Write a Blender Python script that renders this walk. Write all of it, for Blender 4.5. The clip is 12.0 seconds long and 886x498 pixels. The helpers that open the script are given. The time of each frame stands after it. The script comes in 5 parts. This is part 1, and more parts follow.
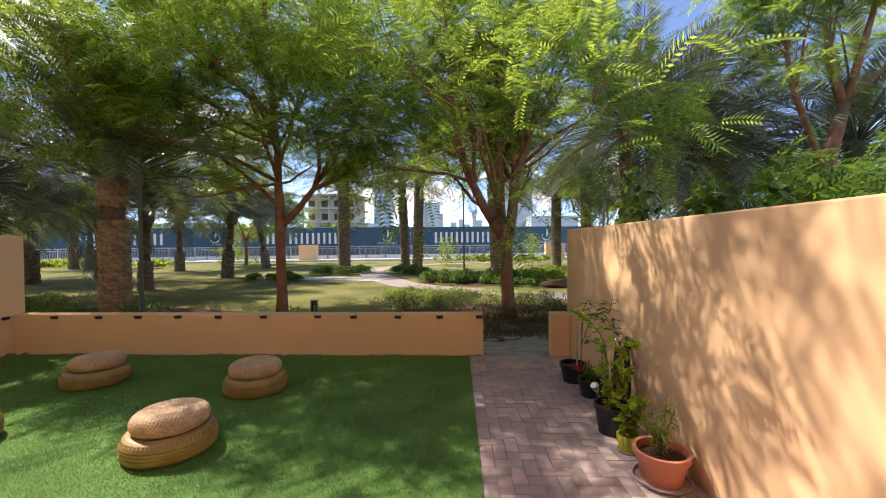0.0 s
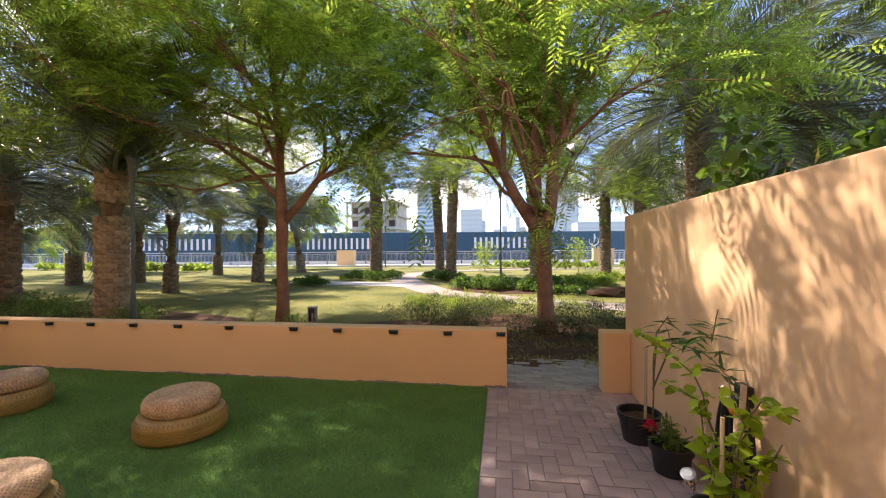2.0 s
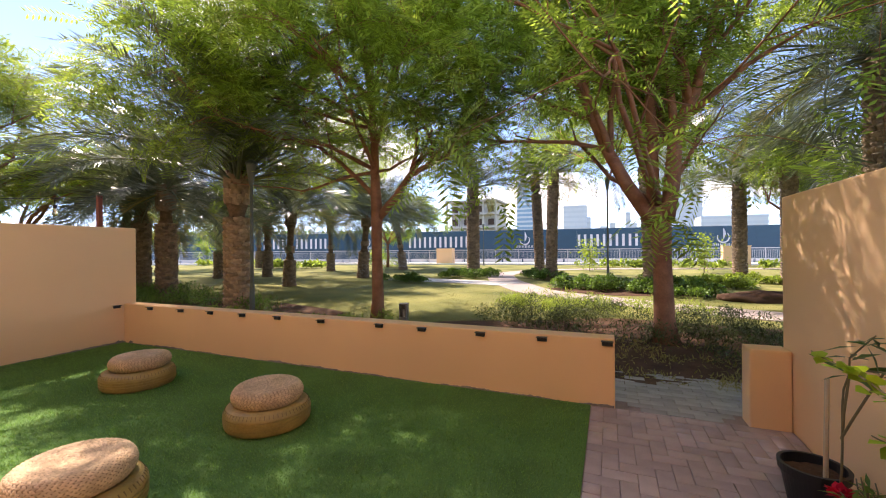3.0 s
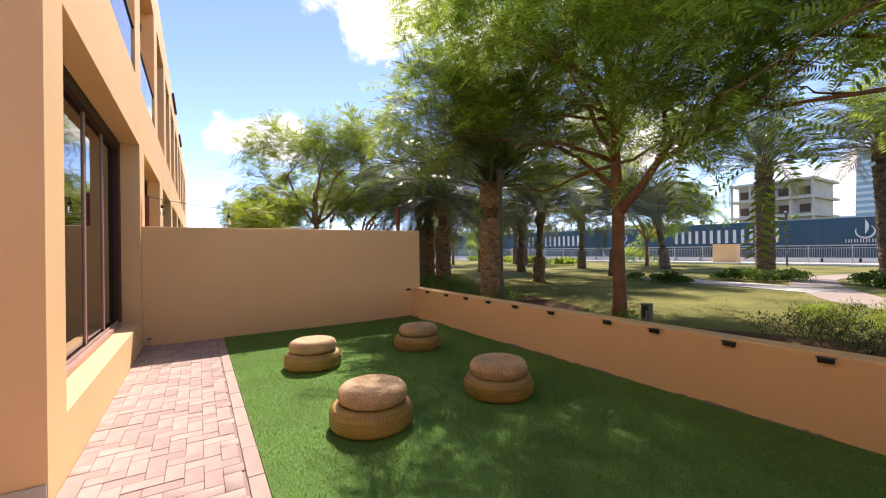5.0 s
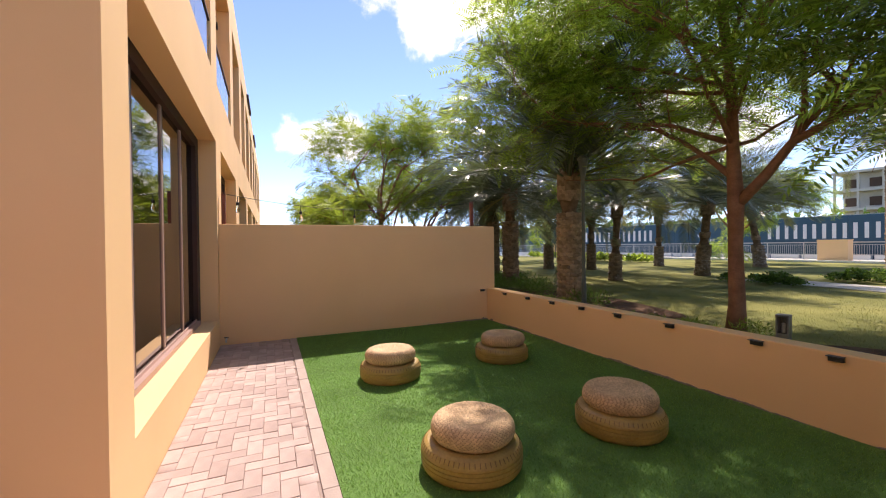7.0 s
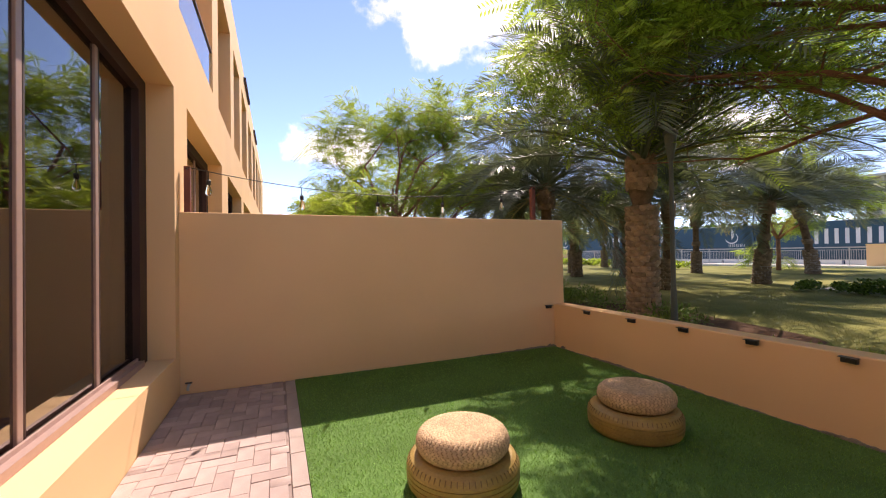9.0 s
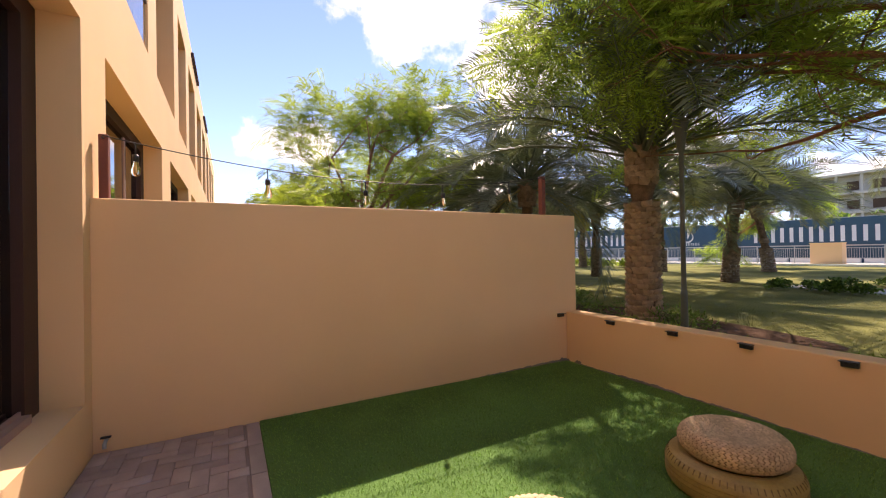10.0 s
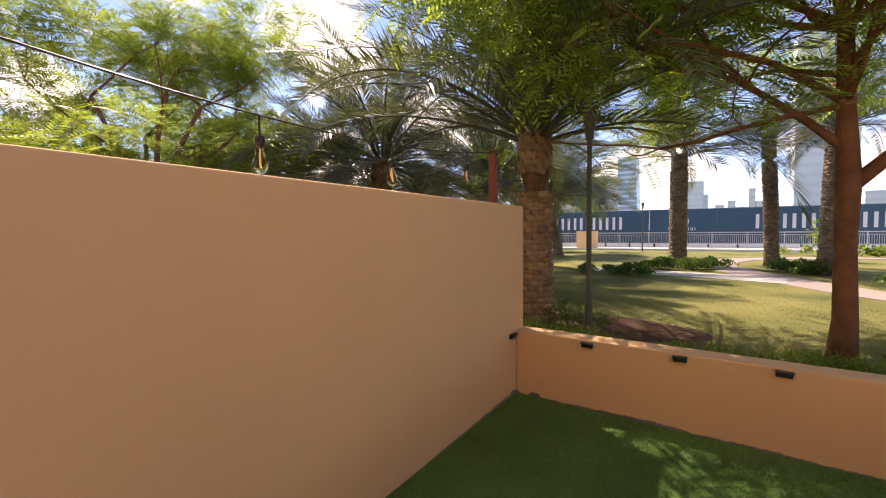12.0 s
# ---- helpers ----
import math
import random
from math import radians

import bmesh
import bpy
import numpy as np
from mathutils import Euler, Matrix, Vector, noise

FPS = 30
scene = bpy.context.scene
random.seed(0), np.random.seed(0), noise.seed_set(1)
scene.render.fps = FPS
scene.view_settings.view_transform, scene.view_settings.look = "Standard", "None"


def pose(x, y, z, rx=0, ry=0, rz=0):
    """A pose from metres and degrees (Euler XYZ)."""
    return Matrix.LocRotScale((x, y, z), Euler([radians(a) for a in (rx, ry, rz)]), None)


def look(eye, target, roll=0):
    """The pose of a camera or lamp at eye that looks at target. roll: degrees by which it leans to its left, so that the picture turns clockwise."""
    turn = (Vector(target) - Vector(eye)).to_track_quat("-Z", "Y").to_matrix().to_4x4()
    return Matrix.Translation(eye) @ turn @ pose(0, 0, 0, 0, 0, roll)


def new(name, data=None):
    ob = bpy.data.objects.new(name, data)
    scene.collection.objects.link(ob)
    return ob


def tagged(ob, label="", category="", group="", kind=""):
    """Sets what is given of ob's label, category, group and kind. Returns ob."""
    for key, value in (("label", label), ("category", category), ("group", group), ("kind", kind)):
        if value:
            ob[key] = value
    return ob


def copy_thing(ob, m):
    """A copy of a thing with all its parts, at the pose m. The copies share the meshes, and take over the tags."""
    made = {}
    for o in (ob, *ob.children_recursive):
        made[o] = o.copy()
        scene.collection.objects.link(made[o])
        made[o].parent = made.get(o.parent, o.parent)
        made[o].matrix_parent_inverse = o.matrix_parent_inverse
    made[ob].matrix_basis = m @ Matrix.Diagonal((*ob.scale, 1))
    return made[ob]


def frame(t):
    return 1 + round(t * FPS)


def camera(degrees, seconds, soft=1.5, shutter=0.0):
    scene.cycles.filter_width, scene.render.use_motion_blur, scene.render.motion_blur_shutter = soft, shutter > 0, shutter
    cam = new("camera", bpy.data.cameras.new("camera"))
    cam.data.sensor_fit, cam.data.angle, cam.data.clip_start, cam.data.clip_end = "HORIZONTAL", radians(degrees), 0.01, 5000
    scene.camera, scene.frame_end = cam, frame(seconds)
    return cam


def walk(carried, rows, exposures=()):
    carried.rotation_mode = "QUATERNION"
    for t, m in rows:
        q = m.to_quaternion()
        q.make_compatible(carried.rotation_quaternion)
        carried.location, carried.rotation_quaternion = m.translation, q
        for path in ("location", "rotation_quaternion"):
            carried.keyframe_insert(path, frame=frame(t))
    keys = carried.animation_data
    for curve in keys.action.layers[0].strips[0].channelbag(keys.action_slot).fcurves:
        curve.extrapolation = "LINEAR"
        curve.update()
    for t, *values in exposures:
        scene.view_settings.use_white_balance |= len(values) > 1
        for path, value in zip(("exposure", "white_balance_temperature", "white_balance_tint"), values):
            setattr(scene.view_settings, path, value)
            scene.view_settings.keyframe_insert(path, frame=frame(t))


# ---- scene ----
cam = camera(96.3, 12.0, 1.1)
ROWS = [
    (0, (0.077, 0.051, 1.62), (0.002, 2.049, 1.588), -0.5),
    (0.5, (0.126, 0.435, 1.534), (0.047, 2.434, 1.511), -0.1),
    (1, (0.212, 0.808, 1.522), (0.115, 2.806, 1.504), -0.3),
    (1.5, (0.316, 1.157, 1.483), (0.158, 3.15, 1.479), -0.5),
    (2, (0.379, 1.487, 1.447), (0.089, 3.466, 1.453), -0.4),
    (2.5, (0.412, 1.739, 1.435), (-0.082, 3.677, 1.429), -0.5),
    (3, (0.388, 1.929, 1.397), (-0.382, 3.774, 1.4), -0.5),
    (3.5, (0.353, 2.023, 1.411), (-0.734, 3.702, 1.41), -0.4),
    (3.7, (0.366, 2.011, 1.424), (-0.84, 3.607, 1.425), -0.7),
    (5.3, (0.851, 1.917, 1.368), (-0.899, 2.886, 1.366), -0.7),
    (5.5, (0.869, 1.91, 1.37), (-0.901, 2.841, 1.364), -0.7),
    (6, (0.809, 1.9, 1.367), (-0.995, 2.763, 1.363), -0.5),
    (6.5, (0.477, 1.903, 1.425), (-1.349, 2.719, 1.408), -0.5),
    (7, (0.076, 1.911, 1.423), (-1.758, 2.709, 1.406), -0.7),
    (8.8, (-1.779, 2.127, 1.325), (-3.631, 2.881, 1.345), -1.2),
    (9, (-1.989, 2.1, 1.334), (-3.834, 2.874, 1.356), -0.9),
    (9.5, (-2.484, 2.107, 1.358), (-4.299, 2.948, 1.371), -1.0),
    (10, (-2.97, 2.073, 1.361), (-4.732, 3.02, 1.374), -1.0),
    (10.5, (-3.43, 2.09, 1.393), (-5.109, 3.175, 1.396), -0.9),
    (11, (-3.907, 2.148, 1.437), (-5.479, 3.384, 1.415), -0.8),
    (11.5, (-4.455, 2.185, 1.488), (-5.835, 3.618, 1.437), -0.7),
    (12, (-5.002, 2.248, 1.534), (-6.139, 3.891, 1.449), -0.5),
]
walk(cam, [(t, look(eye, target, roll)) for t, eye, target, roll in ROWS], [(0, 1.35, 7050, 18), (1.5, 1.68, 7150, 20), (2.5, 1.92, 7250, 23), (3.5, 1.80, 7350, 24), (5.5, 1.32, 7250, 20), (7, 1.32, 7250, 20), (9, 1.35, 7500, 24), (10.5, 1.48, 7800, 27), (12, 1.48, 7900, 28)])

# ---- light ----
SUN_DIR = Vector((-0.736, 0.40, 1.0)).normalized()   # towards the sun
elev = math.asin(SUN_DIR.z)
sun_data = bpy.data.lights.new("sun", "SUN")
sun_data.energy, sun_data.angle, sun_data.color = 3.05, radians(0.53), (1.0, 0.95, 0.88)
sun = new("sun", sun_data)
sun.matrix_world = look(SUN_DIR * 40, (0, 0, 0))
tagged(sun, kind="structure")

world = bpy.data.worlds.new("sky")
scene.world = world
world.use_nodes = True
wn, wl = world.node_tree.nodes, world.node_tree.links
wn.clear()
sky = wn.new("ShaderNodeTexSky")
sky.sky_type, sky.sun_disc = "NISHITA", False
sky.sun_elevation = elev
sky.sun_rotation = math.atan2(SUN_DIR.x, SUN_DIR.y)
sky.altitude, sky.air_density, sky.dust_density, sky.ozone_density = 4000, 0.85, 0.05, 3.0
bg = wn.new("ShaderNodeBackground")
bg.inputs["Strength"].default_value = 0.15
wout = wn.new("ShaderNodeOutputWorld")


def cloud_mask():
    """Cumulus clouds: soft blobs in a few directions, broken up by noise."""
    tc = wn.new("ShaderNodeTexCoord")
    nz = wn.new("ShaderNodeTexNoise")
    nz.inputs["Scale"].default_value, nz.inputs["Detail"].default_value, nz.inputs["Roughness"].default_value = 9.0, 9.0, 0.6
    wl.new(tc.outputs["Generated"], nz.inputs["Vector"])
    total = None
    for azimuth, height, size, flat in CLOUDS:
        a, h = radians(azimuth), radians(height)
        d = Vector((-math.sin(a) * math.cos(h), math.cos(a) * math.cos(h), math.sin(h)))
        sub = wn.new("ShaderNodeVectorMath")
        sub.operation = "SUBTRACT"
        wl.new(tc.outputs["Generated"], sub.inputs[0])
        sub.inputs[1].default_value = d
        squash = wn.new("ShaderNodeVectorMath")
        squash.operation = "MULTIPLY"
        wl.new(sub.outputs[0], squash.inputs[0])
        squash.inputs[1].default_value = (1, 1, flat)
        ln = wn.new("ShaderNodeVectorMath")
        ln.operation = "LENGTH"
        wl.new(squash.outputs[0], ln.inputs[0])
        mr = wn.new("ShaderNodeMapRange")
        mr.inputs["From Min"].default_value, mr.inputs["From Max"].default_value = size, 0.0
        wl.new(ln.outputs["Value"], mr.inputs["Value"])
        if total is None:
            total = mr.outputs[0]
        else:
            mx = wn.new("ShaderNodeMath")
            mx.operation = "MAXIMUM"
            wl.new(total, mx.inputs[0])
            wl.new(mr.outputs[0], mx.inputs[1])
            total = mx.outputs[0]
    add = wn.new("ShaderNodeMath")
    add.operation = "MULTIPLY_ADD"
    wl.new(nz.outputs["Fac"], add.inputs[0])
    add.inputs[1].default_value = 1.5
    add.inputs[2].default_value = -0.75
    s = wn.new("ShaderNodeMath")
    s.operation = "ADD"
    wl.new(add.outputs[0], s.inputs[0])
    wl.new(total, s.inputs[1])
    ramp = wn.new("ShaderNodeMapRange")
    ramp.interpolation_type = "SMOOTHSTEP"
    ramp.inputs["From Min"].default_value, ramp.inputs["From Max"].default_value = 0.34, 0.66
    wl.new(s.outputs[0], ramp.inputs["Value"])
    return ramp.outputs[0]


# azimuth to the left of +y, height, size, flattening
CLOUDS = [(81, 14.5, 0.19, 2.2), (66, 31, 0.26, 1.6), (50, 24, 0.25, 1.5), (74, 7, 0.16, 3.0), (35, 14, 0.3, 2.0), (10, 6, 0.35, 3.0),
          (-20, 8, 0.35, 3.0), (120, 20, 0.3, 2.0), (-60, 25, 0.4, 2.0), (40, 55, 0.4, 1.5), (-150, 25, 0.4, 2.0), (170, 40, 0.3, 2.0)]
mixw = wn.new("ShaderNodeMixRGB")
wl.new(cloud_mask(), mixw.inputs["Fac"])
wl.new(sky.outputs[0], mixw.inputs["Color1"])
mixw.inputs["Color2"].default_value = (4.3, 4.4, 4.6, 1)
wl.new(mixw.outputs[0], bg.inputs["Color"])
wl.new(bg.outputs[0], wout.inputs["Surface"])


# ---- materials ----
def material(name, colour, rough=0.7, metal=0.0, vary=0.15, grain=40.0, stain=1.2, bump=0.15, spec=0.5, island=0.0, obj=0.0, dark=None):
    """Base colour with grain and slow stains, fine bump; island / obj vary the colour from piece to piece."""
    m = bpy.data.materials.new(name)
    m.use_nodes = True
    n, l = m.node_tree.nodes, m.node_tree.links
    b = n["Principled BSDF"]
    b.inputs["Roughness"].default_value, b.inputs["Metallic"].default_value = rough, metal
    b.inputs["Specular IOR Level"].default_value = spec
    tc = n.new("ShaderNodeTexCoord")
    fine = n.new("ShaderNodeTexNoise")
    fine.inputs["Scale"].default_value, fine.inputs["Detail"].default_value = grain, 6
    slow = n.new("ShaderNodeTexNoise")
    slow.inputs["Scale"].default_value, slow.inputs["Detail"].default_value = stain, 5
    for t in (fine, slow):
        l.new(tc.outputs["Object"], t.inputs["Vector"])
    c = Vector(colour)
    r1 = n.new("ShaderNodeValToRGB")
    lo = Vector(dark) if dark else c * (1 - vary)
    r1.color_ramp.elements[0].position, r1.color_ramp.elements[1].position = 0.3, 0.7
    r1.color_ramp.elements[0].color, r1.color_ramp.elements[1].color = (*lo, 1), (*(c * (1 + vary * 0.5)), 1)
    l.new(slow.outputs["Fac"], r1.inputs["Fac"])
    mx = n.new("ShaderNodeMixRGB")
    mx.blend_type = "MULTIPLY"
    mx.inputs["Fac"].default_value = 1.0
    r2 = n.new("ShaderNodeValToRGB")
    r2.color_ramp.elements[0].color = (1 - vary, 1 - vary, 1 - vary, 1)
    r2.color_ramp.elements[1].color = (1 + vary, 1 + vary, 1 + vary, 1)
    l.new(fine.outputs["Fac"], r2.inputs["Fac"])
    l.new(r1.outputs[0], mx.inputs["Color1"])
    l.new(r2.outputs[0], mx.inputs["Color2"])
    colour_out = mx.outputs[0]
    if island or obj:
        src = n.new("ShaderNodeNewGeometry").outputs["Random Per Island"] if island else n.new("ShaderNodeObjectInfo").outputs["Random"]
        amount = island or obj
        mr = n.new("ShaderNodeMapRange")
        mr.inputs["To Min"].default_value, mr.inputs["To Max"].default_value = 1 - amount, 1 + amount
        l.new(src, mr.inputs["Value"])
        m2 = n.new("ShaderNodeMixRGB")
        m2.blend_type = "MULTIPLY"
        m2.inputs["Fac"].default_value = 1.0
        l.new(colour_out, m2.inputs["Color1"])
        l.new(mr.outputs[0], m2.inputs["Color2"])
        colour_out = m2.outputs[0]
    l.new(colour_out, b.inputs["Base Color"])
    if bump:
        bp = n.new("ShaderNodeBump")
        bp.inputs["Strength"].default_value, bp.inputs["Distance"].default_value = bump, 0.01
        l.new(fine.outputs["Fac"], bp.inputs["Height"])
        l.new(bp.outputs[0], b.inputs["Normal"])
    return m


def leaf_material(name, colour, through_colour, vary=0.35, rough=0.45, mix=0.45):
    m = bpy.data.materials.new(name)
    m.use_nodes = True
    n, l = m.node_tree.nodes, m.node_tree.links
    b = n["Principled BSDF"]
    b.inputs["Roughness"].default_value = rough
    b.inputs["Specular IOR Level"].default_value = 0.35
    geo = n.new("ShaderNodeNewGeometry")
    r = n.new("ShaderNodeMapRange")
    r.inputs["To Min"].default_value, r.inputs["To Max"].default_value = 1 - vary, 1 + vary
    l.new(geo.outputs["Random Per Island"], r.inputs["Value"])
    outs = []
    for c in (colour, through_colour):
        x = n.new("ShaderNodeMixRGB")
        x.blend_type = "MULTIPLY"
        x.inputs["Fac"].default_value = 1.0
        x.inputs["Color1"].default_value = (*c, 1)
        l.new(r.outputs[0], x.inputs["Color2"])
        outs.append(x.outputs[0])
    tr = n.new("ShaderNodeBsdfTranslucent")
    l.new(outs[0], b.inputs["Base Color"])
    l.new(outs[1], tr.inputs["Color"])
    ms = n.new("ShaderNodeMixShader")
    ms.inputs["Fac"].default_value = mix
    l.new(b.outputs[0], ms.inputs[1])
    l.new(tr.outputs[0], ms.inputs[2])
    l.new(ms.outputs[0], n["Material Output"].inputs["Surface"])
    return m


def glass_material(name, tint, rough=0.0, ior=1.5):
    m = bpy.data.materials.new(name)
    m.use_nodes = True
    b = m.node_tree.nodes["Principled BSDF"]
    b.inputs["Base Color"].default_value = (*tint, 1)
    b.inputs["Roughness"].default_value = rough
    b.inputs["Transmission Weight"].default_value = 1.0
    b.inputs["IOR"].default_value = ior
    return m


STUCCO = material("peach_stucco", (0.85, 0.56, 0.315), 0.9, vary=0.05, grain=260, stain=0.8, bump=0.10, spec=0.2)
STUCCO_DIRT = material("grimy_render", (0.27, 0.235, 0.205), 0.95, vary=0.3, grain=60, stain=9, bump=0.5, spec=0.1)
PAVER = material("pink_paver", (0.45, 0.34, 0.315), 0.85, vary=0.14, grain=120, stain=6, bump=0.3, spec=0.25, obj=0.14)
PAVER_JOINED = material("pink_paver_joined", (0.45, 0.34, 0.315), 0.85, vary=0.14, grain=120, stain=6, bump=0.3, spec=0.25, island=0.14)
PAVER_BED = material("jointing_sand", (0.33, 0.245, 0.22), 0.95, vary=0.2, grain=200, bump=0.4)
KERB = material("concrete_edging", (0.42, 0.33, 0.30), 0.9, vary=0.15, grain=90, stain=4, bump=0.3, obj=0.06)
GREY_PAVER = material("grey_paver", (0.38, 0.355, 0.33), 0.9, vary=0.2, grain=90, stain=4, bump=0.3, obj=0.15)
TURF = material("artificial_turf", (0.12, 0.24, 0.06), 0.85, vary=0.25, grain=260, stain=2.0, bump=0.8, spec=0.2)
BLADE = leaf_material("turf_blade", (0.175, 0.345, 0.08), (0.22, 0.43, 0.065), 0.4, 0.5, 0.25)
# dark tone holds bare patches and also tree shade put into the colour
LAWN = material("lawn", (0.245, 0.23, 0.08), 0.95, vary=0.30, grain=60, stain=0.5, bump=0.8, spec=0.1, dark=(0.105, 0.12, 0.037))
SOIL = material("mulch_soil", (0.11, 0.062, 0.04), 0.95, vary=0.4, grain=70, stain=3, bump=0.9, spec=0.1)
BARK_RED = material("reddish_bark", (0.32, 0.16, 0.10), 0.9, vary=0.3, grain=50, stain=6, bump=0.6, spec=0.2)
PALM_BARK = material("palm_fibre", (0.17, 0.115, 0.075), 0.95, vary=0.4, grain=60, stain=8, bump=0.8, spec=0.1)
BOOT = material("palm_boot", (0.35, 0.25, 0.165), 0.9, vary=0.3, grain=50, stain=9, bump=0.6, spec=0.2, obj=0.25)
# darker than BOOT: backlit shade of the other trunks, put into the colour
BOOT_JOINED_SHADED = material("palm_boot_joined_shaded", (0.25, 0.18, 0.12), 0.9, vary=0.3, grain=50, stain=9, bump=0.6, spec=0.2, island=0.25)
WHITEWASH = material("pale_trunk_foot", (0.36, 0.31, 0.26), 0.9, vary=0.35, grain=40, stain=7, bump=0.5, spec=0.2)
LEAF_FEATHER = leaf_material("feathery_leaf", (0.115, 0.19, 0.045), (0.45, 0.60, 0.08), 0.45, 0.45, 0.55)
LEAF_YOUNG = leaf_material("young_leaf", (0.16, 0.22, 0.05), (0.40, 0.52, 0.06), 0.35, 0.5, 0.5)
LEAF_PALM = leaf_material("palm_leaflet", (0.12, 0.145, 0.105), (0.22, 0.27, 0.10), 0.35, 0.28, 0.25)
LEAF_PALM_DRY = leaf_material("yellowing_leaflet", (0.30, 0.26, 0.08), (0.38, 0.33, 0.08), 0.3, 0.45, 0.3)
LEAF_SHRUB = leaf_material("shrub_leaf", (0.09, 0.16, 0.035), (0.20, 0.34, 0.04), 0.5, 0.45, 0.35)
# dark green with the tree's shade over the bed put into the colour
LEAF_BED_SHADED = leaf_material("shaded_bed_leaf", (0.065, 0.085, 0.035), (0.13, 0.17, 0.045), 0.5, 0.55, 0.3)
LEAF_LIME = leaf_material("lime_leaf", (0.26, 0.38, 0.03), (0.45, 0.60, 0.04), 0.3, 0.45, 0.5)
LEAF_DARK = leaf_material("dark_leaf", (0.05, 0.10, 0.03), (0.10, 0.20, 0.03), 0.35, 0.35, 0.3)
TYRE = material("gold_painted_tyre", (0.36, 0.235, 0.07), 0.48, vary=0.28, grain=60, stain=5, bump=0.3, spec=0.5)
# darker than WEAVE, so gaps between the strands look shaded
WEAVE_CORE = material("weave_gap_shade", (0.30, 0.185, 0.10), 0.9, vary=0.3, grain=60, stain=9, bump=0.4)
WEAVE = material("woven_water_hyacinth", (0.62, 0.425, 0.26), 0.8, vary=0.2, grain=90, stain=7, bump=0.5, spec=0.3, island=0.16)
# darker gold: the shade inside the tread slits, put into the colour
TYRE_SLIT_SHADE = material("shaded_gold_slit", (0.19, 0.115, 0.035), 0.6, vary=0.25, grain=60, stain=8, bump=0.2)
BLACK_PLASTIC = material("black_plastic", (0.02, 0.02, 0.022), 0.45, vary=0.2, grain=60, bump=0.08)
FRAME_BROWN = material("dark_brown_frame", (0.045, 0.016, 0.012), 0.6, vary=0.2, grain=40, bump=0.05)
FRAME_PINK = material("bronze_mullion", (0.42, 0.28, 0.25), 0.45, metal=0.2, vary=0.1, grain=40, bump=0.03)
WINDOW_GLASS = glass_material("tinted_window_glass", (0.16, 0.15, 0.14), ior=2.3)
BALUSTRADE_GLASS = glass_material("pale_blue_glass", (0.75, 0.88, 0.92))
POST_RED = material("red_oxide_paint", (0.20, 0.055, 0.035), 0.6, vary=0.2, grain=60, bump=0.15)
STEEL = material("galvanised_steel", (0.55, 0.57, 0.58), 0.45, metal=0.6, vary=0.1, grain=40, bump=0.05)
GREY_PAINT = material("warm_grey_paint", (0.19, 0.175, 0.155), 0.5, vary=0.15, grain=50, stain=6, bump=0.06)
POLE_GREEN = material("dark_green_pole", (0.10, 0.115, 0.10), 0.5, vary=0.2, grain=40, bump=0.05)
HOARD = material("navy_hoarding_vinyl", (0.025, 0.085, 0.135), 0.5, vary=0.1, grain=3, stain=0.3, bump=0.02)
WHITE = material("white_paint", (0.75, 0.75, 0.74), 0.6, vary=0.08, grain=30, bump=0.05)
CONCRETE = material("pale_concrete", (0.52, 0.49, 0.44), 0.9, vary=0.15, grain=12, stain=0.5, bump=0.2)
PATH = material("park_path", (0.37, 0.30, 0.26), 0.9, vary=0.12, grain=25, stain=0.8, bump=0.2)
# dark brown in place of unlit rooms behind glass and openings
INTERIOR_SHADE = material("interior_shade", (0.10, 0.06, 0.04), 0.8, vary=0.1, grain=10, bump=0.02)
NOZZLE_ORANGE = material("orange_plastic", (0.75, 0.28, 0.03), 0.4, vary=0.08, grain=40, bump=0.03)
TERRACOTTA = material("terracotta_plastic", (0.55, 0.20, 0.12), 0.5, vary=0.1, grain=40, stain=4, bump=0.06)
# distance haze is put into these two pale blue-grey colours
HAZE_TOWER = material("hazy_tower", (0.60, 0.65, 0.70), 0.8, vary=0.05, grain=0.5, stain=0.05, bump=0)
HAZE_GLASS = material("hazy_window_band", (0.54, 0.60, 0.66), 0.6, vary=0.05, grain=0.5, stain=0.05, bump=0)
TOWER_GLASS = material("blue_tower_glass", (0.20, 0.36, 0.50), 0.3, vary=0.06, grain=0.5, stain=0.05, bump=0)


# ---- helpers ----
def box(bm, x0, x1, y0, y1, z0, z1, bevel=0.0):
    r = bmesh.ops.create_cube(bm, size=1)
    for v in r["verts"]:
        v.co = Vector(((x0 + x1) / 2 + v.co.x * (x1 - x0), (y0 + y1) / 2 + v.co.y * (y1 - y0), (z0 + z1) / 2 + v.co.z * (z1 - z0)))
    if bevel:
        es = list({e for v in r["verts"] for e in v.link_edges})
        bmesh.ops.bevel(bm, geom=es, offset=bevel, segments=2, affect="EDGES", profile=0.5)


def lathe(bm, profile, n=32, cx=0.0, cy=0.0):
    """Turn (radius, height) pairs round the upright axis; radius 0 closes an end."""
    rings = []
    for r, z in profile:
        rings.append([bm.verts.new((cx, cy, z))] if r <= 0 else
                     [bm.verts.new((cx + r * math.cos(2 * math.pi * i / n), cy + r * math.sin(2 * math.pi * i / n), z)) for i in range(n)])
    for a, b in zip(rings, rings[1:]):
        for i in range(n):
            j = (i + 1) % n
            if len(a) == 1 and len(b) > 1:
                bm.faces.new((a[0], b[j], b[i]))
            elif len(b) == 1 and len(a) > 1:
                bm.faces.new((a[i], a[j], b[0]))
            elif len(a) > 1:
                bm.faces.new((a[i], a[j], b[j], b[i]))


